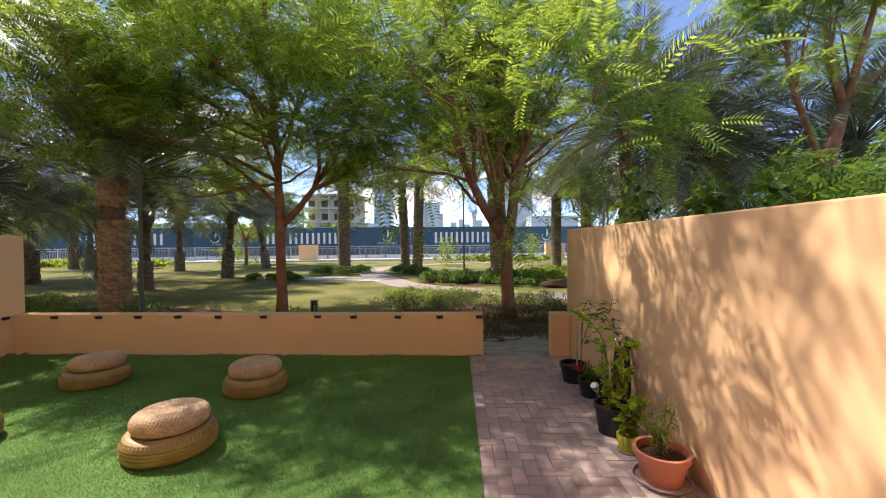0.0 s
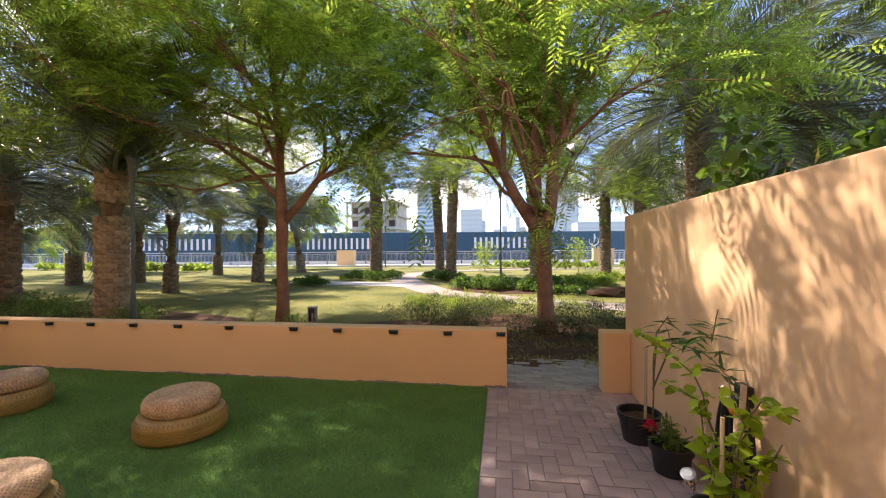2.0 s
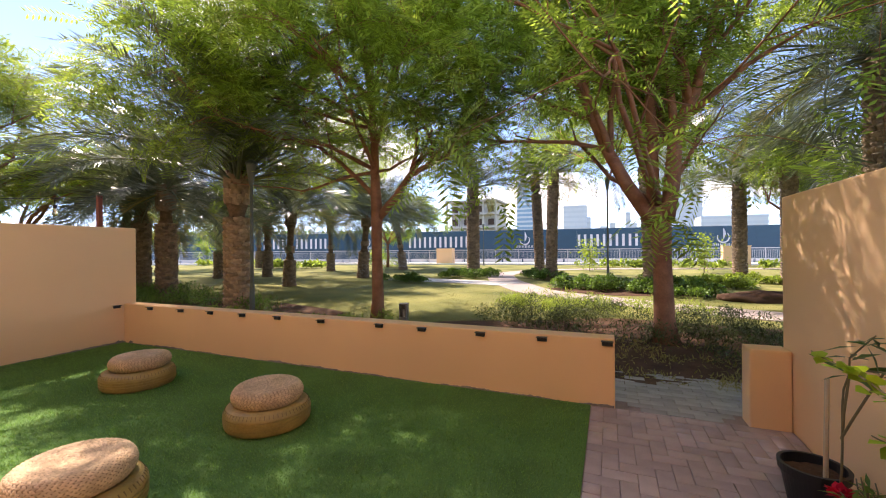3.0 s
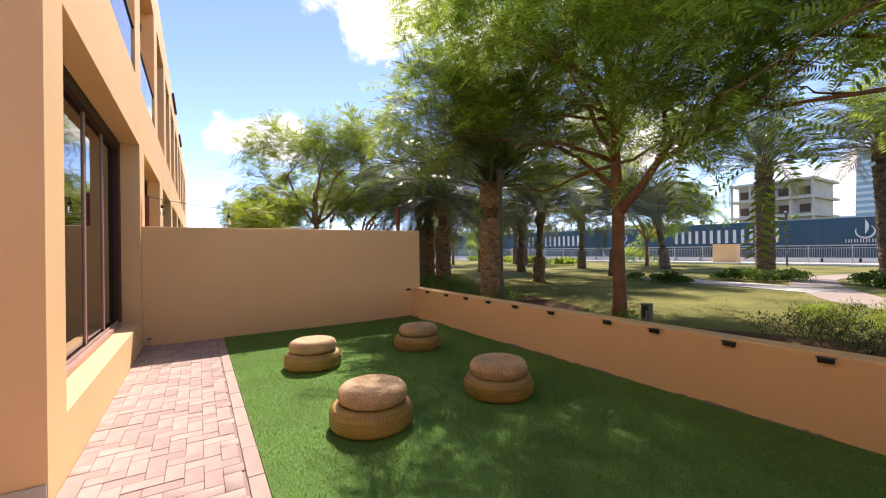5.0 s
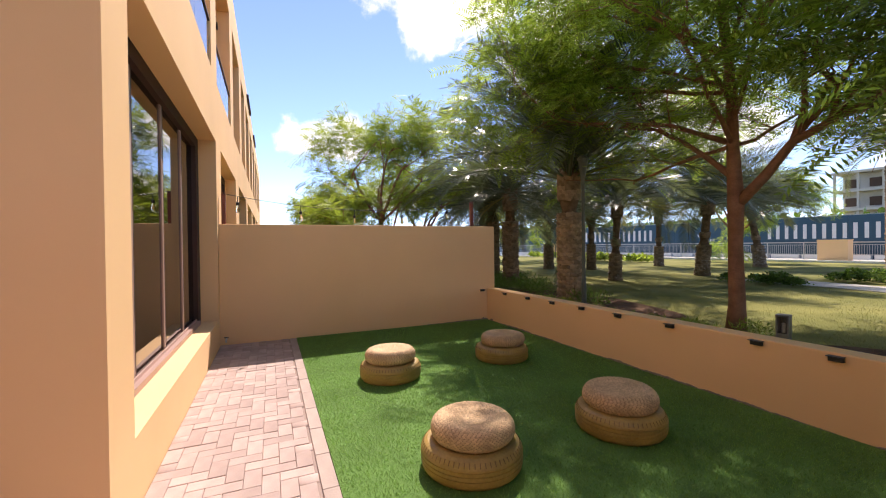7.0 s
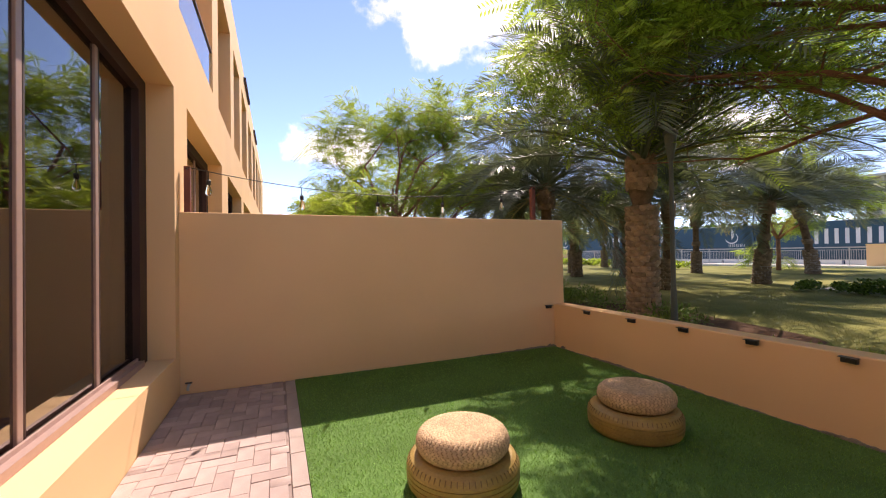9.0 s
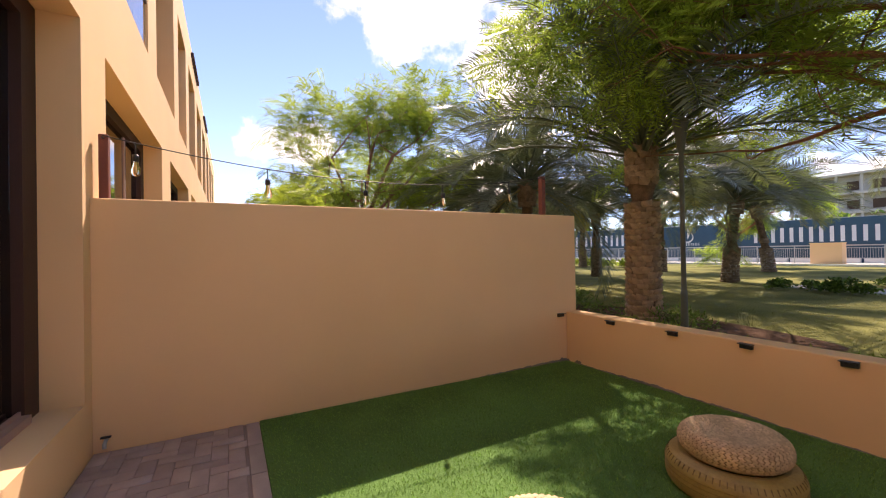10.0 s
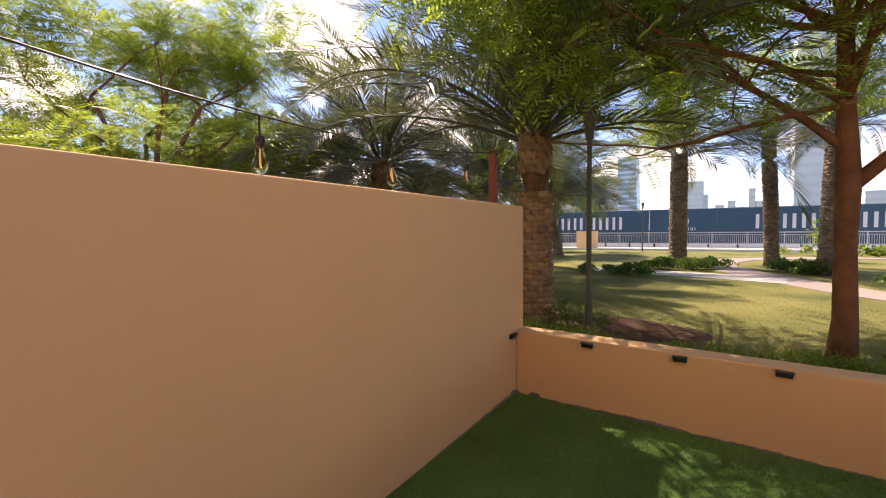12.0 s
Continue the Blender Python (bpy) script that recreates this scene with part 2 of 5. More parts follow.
def tube(bm, points, radii, n=8):
    """A round tapering tube through points."""
    rings = []
    for i, p in enumerate(points):
        p = Vector(p)
        d = (Vector(points[min(i + 1, len(points) - 1)]) - Vector(points[max(i - 1, 0)])).normalized()
        u = d.cross(Vector((0.31, 0.9, 0.2))).normalized()
        w = d.cross(u)
        r = radii[i] if hasattr(radii, "__len__") else radii
        rings.append([bm.verts.new(p + (u * math.cos(2 * math.pi * k / n) + w * math.sin(2 * math.pi * k / n)) * r) for k in range(n)])
    for a, b in zip(rings, rings[1:]):
        for k in range(n):
            bm.faces.new((a[k], a[(k + 1) % n], b[(k + 1) % n], b[k]))
    bm.faces.new(rings[0][::-1])
    bm.faces.new(rings[-1])


def finish(bm, name, mat, smooth=False):
    bmesh.ops.recalc_face_normals(bm, faces=bm.faces)
    me = bpy.data.meshes.new(name)
    bm.to_mesh(me)
    bm.free()
    me.materials.append(mat)
    if smooth:
        me.shade_smooth()
    return me


def part(name, bm, mat, parent, label="", smooth=False):
    ob = new(name, finish(bm, name, mat, smooth) if isinstance(bm, bmesh.types.BMesh) else bm)
    ob.parent = parent
    return tagged(ob, label)


def thing(name, label, category, group="", kind="", at=None):
    ob = new(name)
    if at is not None:
        ob.matrix_basis = at
    return tagged(ob, label, category, group, kind)


def solid(name, boxes, mat, label="", category="", kind="structure", bevel=0.0):
    bm = bmesh.new()
    for b in boxes:
        box(bm, *b, bevel=bevel)
    return tagged(new(name, finish(bm, name, mat)), label, category, "", kind)


def bulk(name, verts, faces, mat, smooth=False):
    """A mesh from arrays: verts (n, 3) and faces (m, k)."""
    me = bpy.data.meshes.new(name)
    verts, faces = np.asarray(verts, np.float32), np.asarray(faces, np.int32)
    k = faces.shape[1]
    me.vertices.add(len(verts))
    me.vertices.foreach_set("co", verts.ravel())
    me.loops.add(faces.size)
    me.loops.foreach_set("vertex_index", faces.ravel())
    me.polygons.add(len(faces))
    me.polygons.foreach_set("loop_start", np.arange(0, faces.size, k, dtype=np.int32))
    me.update(calc_edges=True)
    me.materials.append(mat)
    if smooth:
        me.shade_smooth()
    return me


def scatter(tv, tf, places, turns, sizes):
    """Repeat the template (tv, tf) at places, turned by 3x3 matrices, scaled."""
    n, k = len(places), len(tv)
    v = np.einsum("nij,kj->nki", turns, tv) * np.asarray(sizes).reshape(n, 1, 1) + np.asarray(places).reshape(n, 1, 3)
    f = tf[None] + (np.arange(n) * k).reshape(n, 1, 1)
    return v.reshape(-1, 3), f.reshape(-1, tf.shape[1])


def turns_from(forward, rng, roll=0.5):
    """Turn matrices whose x axis is forward and whose z axis is near up."""
    f = forward / np.linalg.norm(forward, axis=1, keepdims=True)
    up = np.array([0, 0, 1.0]) + rng.normal(0, roll, f.shape)
    s = np.cross(up, f)
    s /= np.linalg.norm(s, axis=1, keepdims=True) + 1e-9
    return np.stack([f, s, np.cross(f, s)], axis=2)


# ---- ground, yard ----
WALL_X, RIGHT_X, LOW_Y, FACE_Y, LEFT_TOP = -6.56, 1.66, 5.70, 1.22, 1.78
bm = bmesh.new()
bmesh.ops.create_grid(bm, x_segments=2, y_segments=2, size=1500)
for v in bm.verts:
    v.co.z = -0.02
tagged(new("ground", finish(bm, "ground", LAWN)), "dry yellow-green park lawn with bare patches and painted tree shade", "lawn", kind="structure")

solid("wall_west", [(WALL_X - 0.2, WALL_X, FACE_Y - 0.02, 5.88, -0.1, LEFT_TOP)], STUCCO, "peach rendered garden boundary wall", "wall", bevel=0.012)
solid("wall_east", [(RIGHT_X, RIGHT_X + 0.2, -0.6, 5.88, -0.1, LEFT_TOP + 0.01)], STUCCO, "peach rendered garden wall dappled with leaf shadows", "wall", bevel=0.012)
solid("wall_north", [(WALL_X + 0.003, 0.43, LOW_Y, LOW_Y + 0.2, -0.1, 0.602)], STUCCO, "low peach rendered garden wall", "wall", bevel=0.012)
solid("gate_stub", [(1.39, RIGHT_X - 0.003, LOW_Y - 0.01, LOW_Y + 0.19, -0.1, 0.605)], STUCCO, "short peach rendered stub beside the gateway", "wall", bevel=0.012)
solid("turf_base", [(WALL_X + 0.004, 0.228, 2.27, LOW_Y - 0.004, -0.05, 0.004)], TURF, "artificial lawn base", "lawn")
solid("paving_bed", [(WALL_X + 0.004, 0.225, FACE_Y + 0.004, 2.268, -0.06, -0.008), (0.228, RIGHT_X - 0.004, -0.5, 6.0, -0.06, -0.009),
                     (-2.2, 0.225, -0.5, FACE_Y, -0.06, -0.0085)], PAVER_BED, "sand joints under the pavers", "paving")

# ---- row of houses ----
house = thing("townhouse", "row of peach rendered two-storey townhouses with recessed windows", "house", kind="structure")
GROUND_OPENINGS = [(-6.40, -2.575), (-9.98, -6.99), (-14.2, -10.9), (-18.2, -15.0), (-22.4, -19.0), (-26.4, -23.2), (-30.6, -27.2)]
UPPER_OPENINGS = [(-6.05, -2.7), (-8.95, -6.65), (-11.6, -9.6), (-13.9, -12.3), (-16.6, -14.6), (-19.4, -17.4), (-22.2, -20.2), (-25.0, -23.0), (-27.8, -25.8), (-30.6, -28.6)]


def wall_piece(name, *b):
    bm = bmesh.new()
    box(bm, *b)
    part(name, bm, STUCCO, house)


def piers(openings, z0, z1, x_from, x_to, y0, y1):
    """Piers between openings."""
    x = x_to
    for a, b in openings:
        wall_piece("pier", b, x, y0, y1, z0, z1)
        x = a
    wall_piece("pier", x_from, x, y0, y1, z0, z1)


wall_piece("plinth", -34, -2.2, 0.72, FACE_Y, -0.1, 0.39)
piers(GROUND_OPENINGS, 0.39, 2.95, -34, -2.2, 0.72, FACE_Y)
wall_piece("spandrel", -34, -2.2, 0.72, FACE_Y, 2.95, 3.85)
piers(UPPER_OPENINGS, 3.85, 6.15, -34, -2.2, 0.72, FACE_Y)
wall_piece("parapet", -34, -2.2, 0.72, FACE_Y, 6.15, 7.0)
wall_piece("rear_wall", -34, -2.2, -6, 0.0, -0.1, 7.0)
wall_piece("floor_slab", -34, -2.5, 0.0, 0.72, 2.98, 3.82)
wall_piece("end_wall", -2.5, -2.2, 0.0, 0.72, -0.1, 7.0)
for a, b in zip(UPPER_OPENINGS, UPPER_OPENINGS[1:]):
    wall_piece("cross_wall", b[1] + 0.05, a[0] - 0.05, 0.0, 0.72, 3.82, 6.2)
wall_piece("upper_wall", -2.2, 6.0, -6, -0.62, 2.6, 7.0)
wall_piece("entrance_wall", -2.2, -1.2, -1.0, -0.62, -0.1, 2.6)
wall_piece("entrance_wall", 1.3, 6.0, -1.0, -0.62, -0.1, 2.6)
wall_piece("back_wall", -2.2, 6.0, -6.0, -5.8, -0.1, 2.6)


def window(openings, z0, z1, y, bars, parent):
    """bars: mullion places, as distances from the far jamb."""
    for a, b in openings:
        w = thing("window", "dark brown framed sliding window with tinted glass", "")
        w.parent = parent
        bm = bmesh.new()
        box(bm, a, a + 0.2, y - 0.1, y, z0, z1)
        box(bm, b - 0.09, b, y - 0.1, y, z0, z1)
        box(bm, a + 0.2, b - 0.09, y - 0.1, y, z1 - 0.13, z1)
        part("frame", bm, FRAME_BROWN, w)
        bm = bmesh.new()
        box(bm, a + 0.2, b - 0.09, y - 0.12, y + 0.03, z0, z0 + 0.05)
        box(bm, a + 0.2, b - 0.09, y - 0.03, y - 0.015, z0 + 0.05, z0 + 0.075)
        part("track", bm, FRAME_PINK, w, "pinkish aluminium sliding track")
        edges = [a + 0.2] + [a + q for q in bars if a + q < b - 0.3] + [b - 0.09]
        for i, (x0, x1) in enumerate(zip(edges, edges[1:])):
            bm = bmesh.new()
            box(bm, x0 + 0.002, x1 - 0.002, y - 0.062, y - 0.054, z0 + 0.052, z1 - 0.132)
            part("pane", bm, WINDOW_GLASS, w)
            if i:
                bm = bmesh.new()
                box(bm, x0 - 0.018, x0 + 0.004, y - 0.075, y - 0.04, z0 + 0.052, z1 - 0.132, bevel=0.004)
                part("mullion", bm, FRAME_BROWN, w)
                bm = bmesh.new()
                box(bm, x0 + 0.005, x0 + 0.058, y - 0.073, y - 0.040, z0 + 0.052, z1 - 0.132, bevel=0.004)
                part("sash_stile", bm, FRAME_PINK, w, "pinkish bronze sash stile")


window(GROUND_OPENINGS[:1], 0.392, 2.947, 1.0, (0.93, 1.83, 2.78), house)
window(GROUND_OPENINGS[1:], 0.392, 2.947, 1.0, (0.9, 1.8), house)
window(UPPER_OPENINGS[2:], 3.852, 6.148, 0.92, (1.0,), house)
for a, b in UPPER_OPENINGS[:2]:
    bal = thing("balcony_rail", "frameless pale blue glass balcony rail with dark handrail", "")
    bal.parent = house
    n = 3
    for i in range(n):
        w = (b - a) / n
        bm = bmesh.new()
        box(bm, a + i * w + 0.004, a + (i + 1) * w - 0.004, 1.185, 1.197, 3.852, 4.46)
        part("pane", bm, BALUSTRADE_GLASS, bal)
    bm = bmesh.new()
    box(bm, a, b, 1.17, 1.212, 4.462, 4.50, bevel=0.006)
    part("handrail", bm, FRAME_BROWN, bal)
for x0, x1, z in [(-8.9, -6.7, 5.75), (-17.5, -15.5, 6.7), (-23.0, -21.0, 6.7)]:
    perg = thing("pergola", "dark brown slatted pergola on the roof terrace", "")
    perg.parent = house
    for i in range(9):
        x = x0 + (x1 - x0) * i / 8
        bm = bmesh.new()
        box(bm, x - 0.04, x + 0.04, 0.2, FACE_Y + (0.07 if z > 6 else -0.2), z, z + 0.12)
        part("beam", bm, FRAME_BROWN, perg)

# ---- trees ----
def compound_leaf(pairs=10, length=0.42, pinna=0.125, width=0.024, droop=0.12):
    """A twice-feathered leaf: narrow pinnae along a drooping rachis."""
    v, f = [], []
    for i in range(pairs):
        s = (i + 0.6) / pairs
        x, z = s * length, -droop * s * s
        l = pinna * (0.55 + 0.9 * s * (1.25 - s))
        for side in (1, -1):
            k = len(v)
            d = np.array([0.45, side * 0.9, -0.12])
            d /= np.linalg.norm(d)
            o = np.array([x, 0, z])
            n = np.array([0.9, -side * 0.45, 0.0]) * width / 2
            v += [o, o + d * l * 0.5 + n, o + d * l, o + d * l * 0.5 - n]
            f.append([k, k + 1, k + 2, k + 3])
    return np.array(v), np.array(f)


def grow(bm, anchors, rng, p, d, length, radius, depth, spread, rise=0.0):
    pts, rad = [Vector(p)], [radius]
    q, dd = Vector(p), Vector(d).normalized()
    steps = 4
    for i in range(steps):
        dd = (dd + Vector(rng.normal(0, 0.13, 3)) + Vector((0, 0, 0.05 if depth else -0.14))).normalized()
        q = q + dd * (length / steps)
        pts.append(q.copy())
        rad.append(radius * (1 - 0.42 * (i + 1) / steps))
        if depth <= 1:
            anchors.append((q.copy(), dd.copy()))
    tube(bm, pts, rad, 7 if radius > 0.03 else 4)
    if depth == 0:
        return
    for i in range(3 if depth > 1 else 4):
        start = pts[-1] if i < 2 else pts[2 + i % 2]
        side = Vector(rng.normal(0, 1, 3))
        side.z *= 0.45
        nd = (dd * 0.7 + side.normalized() * spread + Vector((0, 0, rise))).normalized()
        grow(bm, anchors, rng, start, nd, length * rng.uniform(0.62, 0.85), rad[-1] * rng.uniform(0.6, 0.8), depth - 1, spread, rise)


def feather_tree(name, label, base, limbs, trunk, leaf_count, seed, leaf_mat=None, depth=3, spread=0.75, size=1.0, category="tree", bark=None, boughs=(), twig=1.15):
    """trunk: points with radii; limbs: (start index in trunk, direction, length, radius); boughs: main limbs as points with radii, twigs growing from each."""
    rng = np.random.default_rng(seed)
    t = thing(name, label, category, at=pose(*base))
    bm = bmesh.new()
    tube(bm, [p[:3] for p in trunk], [p[3] for p in trunk], 12)
    anchors = []
    for index, d, length, radius, *deep in limbs:
        grow(bm, anchors, rng, trunk[index][:3], d, length, radius, deep[0] if deep else depth, spread)
    for path in boughs:
        tube(bm, [p[:3] for p in path], [p[3] for p in path], 9)
        for k in range(2, len(path)):
            a, b = Vector(path[k - 1][:3]), Vector(path[k][:3])
            for side in range(3 if k == len(path) - 1 else 2):
                out = Vector((b.x, b.y, 0)) * 0.25 + Vector(rng.normal(0, 0.6, 3))
                out.z = rng.uniform(-0.05, 0.55)
                d = (b - a).normalized() * 0.7 + out
                grow(bm, anchors, rng, a.lerp(b, 1.0 if side == 2 else rng.uniform(0.3, 1.0)), d, twig * rng.uniform(0.8, 1.2), path[k][3] * 0.6 + 0.004, 2, spread)
    part("trunk", bm, bark or BARK_RED, t, smooth=True)
    tv, tf = compound_leaf()
    full = np.flatnonzero(rng.random(len(anchors)) < 0.6)
    pick = full[rng.integers(0, len(full), leaf_count)]
    pos = np.array([anchors[i][0] for i in pick]) + rng.normal(0, 0.16, (leaf_count, 3))
    fw = np.array([anchors[i][1] for i in pick]) * 0.6 + rng.normal(0, 0.7, (leaf_count, 3)) * np.array([1, 1, 0.35])
    v, f = scatter(tv, tf, pos, turns_from(fw, rng, 0.35), rng.uniform(0.7, 1.25, leaf_count) * size)
    crown = part("crown", bulk("crown", v, f, leaf_mat or LEAF_FEATHER), None, t)
    tagged(crown, kind="stuff")
    return t


feather_tree("flame_tree", "slender red-barked flame tree with feathery green crown", (-3.80, 8.60, -0.02),
             [(4, (0.1, -0.9, 0.5), 1.9, 0.04), (5, (0.75, -0.45, 0.7), 1.9, 0.04), (5, (-0.9, -0.45, 0.3), 2.1, 0.04), (6, (-0.5, -0.8, 0.7), 1.9, 0.035), (6, (0.3, 0.1, 1), 1.8, 0.04),
              (5, (-0.8, 0.5, 0.5), 1.9, 0.035), (4, (-0.9, -0.1, 0.12), 1.9, 0.035), (4, (0.2, 0.9, 0.3), 1.9, 0.035)],
             [(0, 0, 0, 0.15), (0.02, 0, 0.5, 0.115), (0, 0, 1.4, 0.10), (0.01, 0, 2.1, 0.115), (-0.03, 0, 2.95, 0.085), (-0.05, 0.02, 3.8, 0.075), (-0.13, 0.03, 4.45, 0.06)], 10000, 11,
             boughs=[[(-0.13, 0.03, 4.4, 0.05), (-0.67, -0.1, 4.86, 0.04), (-1.09, -0.15, 5.3, 0.032), (-1.35, -0.2, 5.8, 0.02)],
                     [(-0.13, 0.03, 4.4, 0.05), (-0.16, 0.1, 4.87, 0.042), (-0.33, 0.2, 5.3, 0.035), (-0.6, 0.3, 5.95, 0.02)],
                     [(0.02, 0, 2.02, 0.085), (0.39, 0.02, 2.40, 0.072), (0.73, 0.05, 2.84, 0.06), (1.15, 0.1, 3.03, 0.045), (1.55, 0.1, 3.2, 0.03), (2.0, 0.05, 3.35, 0.018)],
                     [(0.73, 0.05, 2.84, 0.05), (0.85, 0.1, 3.3, 0.04), (0.8, 0.15, 3.9, 0.03), (0.95, 0.1, 4.6, 0.02)],
                     [(-0.02, 0, 2.45, 0.05), (-0.35, -0.05, 2.8, 0.045), (-0.79, -0.1, 3.2, 0.035), (-1.2, -0.15, 3.5, 0.026), (-2.0, -0.3, 3.75, 0.018)],
                     [(-0.04, 0, 3.3, 0.045), (0.3, -0.2, 3.9, 0.035), (0.6, -0.4, 4.7, 0.02)],
                     [(-0.05, 0.02, 3.6, 0.04), (0.0, -0.6, 4.1, 0.03), (0.1, -1.3, 4.5, 0.02)],
                     [(-0.13, 0.03, 4.4, 0.055), (0.2, -0.8, 5.4, 0.05), (0.5, -1.7, 6.2, 0.035), (0.8, -2.5, 6.6, 0.02)],
                     [(-0.05, 0.02, 3.3, 0.04), (-0.6, 0.7, 3.7, 0.03), (-1.2, 1.4, 3.85, 0.025), (-1.8, 2.2, 3.9, 0.018)],
                     [(-0.05, 0.0, 3.0, 0.045), (-0.7, -0.5, 3.4, 0.035), (-1.4, -1.0, 3.6, 0.028), (-2.1, -1.5, 3.7, 0.018)],
                     [(-0.1, 0.02, 3.9, 0.045), (-0.9, -0.2, 4.4, 0.035), (-1.7, -0.5, 4.8, 0.028), (-2.5, -0.9, 5.0, 0.018)]])
feather_tree("flame_tree", "red-barked flame tree forking low with three limbs", (1.13, 8.5, -0.02),
             [(4, (-0.35, -0.75, 0.9), 2.3, 0.05), (4, (-0.45, -0.9, 0.62), 2.5, 0.045), (4, (-0.75, 0.5, 0.6), 2.0, 0.045), (4, (0.6, 0.6, 0.7), 1.9, 0.04)],
             [(0.02, 0, 0, 0.20), (0, 0, 0.35, 0.145), (-0.02, 0, 1.2, 0.125), (-0.04, 0, 1.75, 0.145), (-0.05, 0, 2.02, 0.11)], 6800, 5,
             boughs=[[(-0.10, 0, 1.75, 0.12), (-0.48, 0.05, 2.37, 0.10), (-0.76, 0.05, 2.94, 0.085), (-1.02, 0, 3.61, 0.07), (-1.3, 0, 4.33, 0.05), (-1.67, -0.05, 5.1, 0.03)],
                     [(-0.06, 0.05, 1.8, 0.11), (-0.13, 0.08, 2.3, 0.095), (-0.14, 0.1, 3.13, 0.08), (-0.15, 0.1, 3.85, 0.065), (-0.27, 0.1, 4.5, 0.045), (-0.4, 0.2, 5.2, 0.03)],
                     [(0.02, -0.02, 1.8, 0.12), (0.09, -0.05, 2.2, 0.11), (0.16, -0.08, 3.07, 0.095), (0.39, -0.1, 3.57, 0.07), (0.57, -0.1, 4.33, 0.05), (0.7, -0.2, 5.1, 0.03)],
                     [(0.34, -0.1, 3.28, 0.04), (1.0, -0.1, 3.86, 0.03), (1.6, -0.1, 4.2, 0.02)],
                     [(0.15, -0.05, 3.0, 0.06), (0.08, -0.1, 3.79, 0.05), (-0.14, -0.2, 4.4, 0.035), (-0.2, -0.4, 5.0, 0.02)],
                     [(-0.76, 0.05, 2.94, 0.04), (-1.3, 0.0, 3.1, 0.03), (-1.9, -0.1, 3.15, 0.025), (-2.5, -0.2, 3.2, 0.016)],
                     [(-0.3, 0.03, 2.1, 0.035), (-0.5, 0.7, 2.7, 0.03), (-0.7, 1.4, 3.0, 0.02)]])
feather_tree("flame_tree", "red-barked flame tree rising behind the garden wall", (8.2, 9.6, -0.02),
             [(4, (0.6, -0.4, 0.7), 2.2, 0.05)],
             [(0, 0, 0, 0.20), (0.05, 0, 0.8, 0.17), (0.2, 0, 2.0, 0.16), (0.5, 0, 3.6, 0.15), (0.82, 0, 4.8, 0.12)], 3400, 23,
             boughs=[[(0.4, 0, 3.2, 0.09), (0.0, 0.0, 4.2, 0.075), (-0.4, -0.05, 5.2, 0.06), (-0.6, -0.1, 6.2, 0.04)],
                     [(0.80, 0, 4.7, 0.11), (0.55, 0.05, 5.6, 0.085), (0.5, 0.1, 6.6, 0.06)],
                     [(0.82, 0, 4.7, 0.10), (1.1, -0.05, 5.8, 0.08), (1.4, -0.1, 7.0, 0.05)]])
feather_tree("tree", "bright green feathery tree in the neighbouring garden", (-15.2, 5.9, -0.02),
             [(2, (0.5, 0.2, 0.8), 2.2, 0.07), (2, (-0.6, -0.2, 0.8), 2.2, 0.07), (2, (0.1, -0.8, 0.7), 2.2, 0.06), (2, (0.1, 0.8, 0.7), 2.3, 0.06), (3, (0.0, 0.0, 1), 1.8, 0.05), (1, (0.3, -0.7, 0.4), 1.9, 0.05), (1, (0.2, 0.7, 0.4), 1.9, 0.05)],
             [(0, 0, 0, 0.14), (0, 0, 1.3, 0.11), (0.05, 0, 2.4, 0.10), (0.1, 0, 3.4, 0.05)], 5600, 31, LEAF_YOUNG, spread=0.9)
feather_tree("tree", "bright green feathery tree further along the gardens", (-24.5, 5.0, -0.02),
             [(2, (0.5, 0.2, 0.8), 1.9, 0.08), (2, (-0.5, -0.2, 0.8), 1.9, 0.08), (2, (0.1, -0.8, 0.6), 1.9, 0.07), (2, (0.1, 0.8, 0.6), 1.9, 0.07)],
             [(0, 0, 0, 0.14), (0, 0, 0.9, 0.11), (0.05, 0, 1.7, 0.10)], 3600, 37, LEAF_YOUNG, size=1.2, spread=0.9)
feather_tree("tree", "small bushy garden tree behind the boundary wall", (-12.0, 4.2, -0.02),
             [(1, (0.5, 0.2, 1), 1.1, 0.05), (1, (-0.5, -0.2, 1), 1.1, 0.05), (1, (0.1, 0.8, 0.9), 1.1, 0.05), (1, (0.1, -0.8, 0.9), 1.0, 0.05)],
             [(0, 0, 0, 0.07), (0, 0, 0.5, 0.06)], 2600, 41, LEAF_YOUNG, size=0.8, spread=0.9)
for place, seed, count in [((-16.5, 30.5, -0.02), 51, 3600), ((8.4, 23.0, -0.02), 53, 3200), ((14.0, 22.0, -0.02), 54, 3000), ((-30.0, 22.0, -0.02), 55, 2600), ((-20.0, 9.5, -0.02), 56, 3200)]:
    feather_tree("park_tree", "leafy green shade tree standing in the park lawn", place,
                 [(2, (0.8, 0.1, 0.6), 2.2, 0.08), (2, (-0.8, 0.2, 0.6), 2.2, 0.08), (2, (0.1, 0.6, 0.9), 2.2, 0.08), (2, (0.0, -0.7, 0.8), 2.2, 0.08)],
                 [(0, 0, 0, 0.14), (0.03, 0, 0.9, 0.11), (0, 0, 1.9, 0.11)], count, seed, size=1.35, spread=0.85)

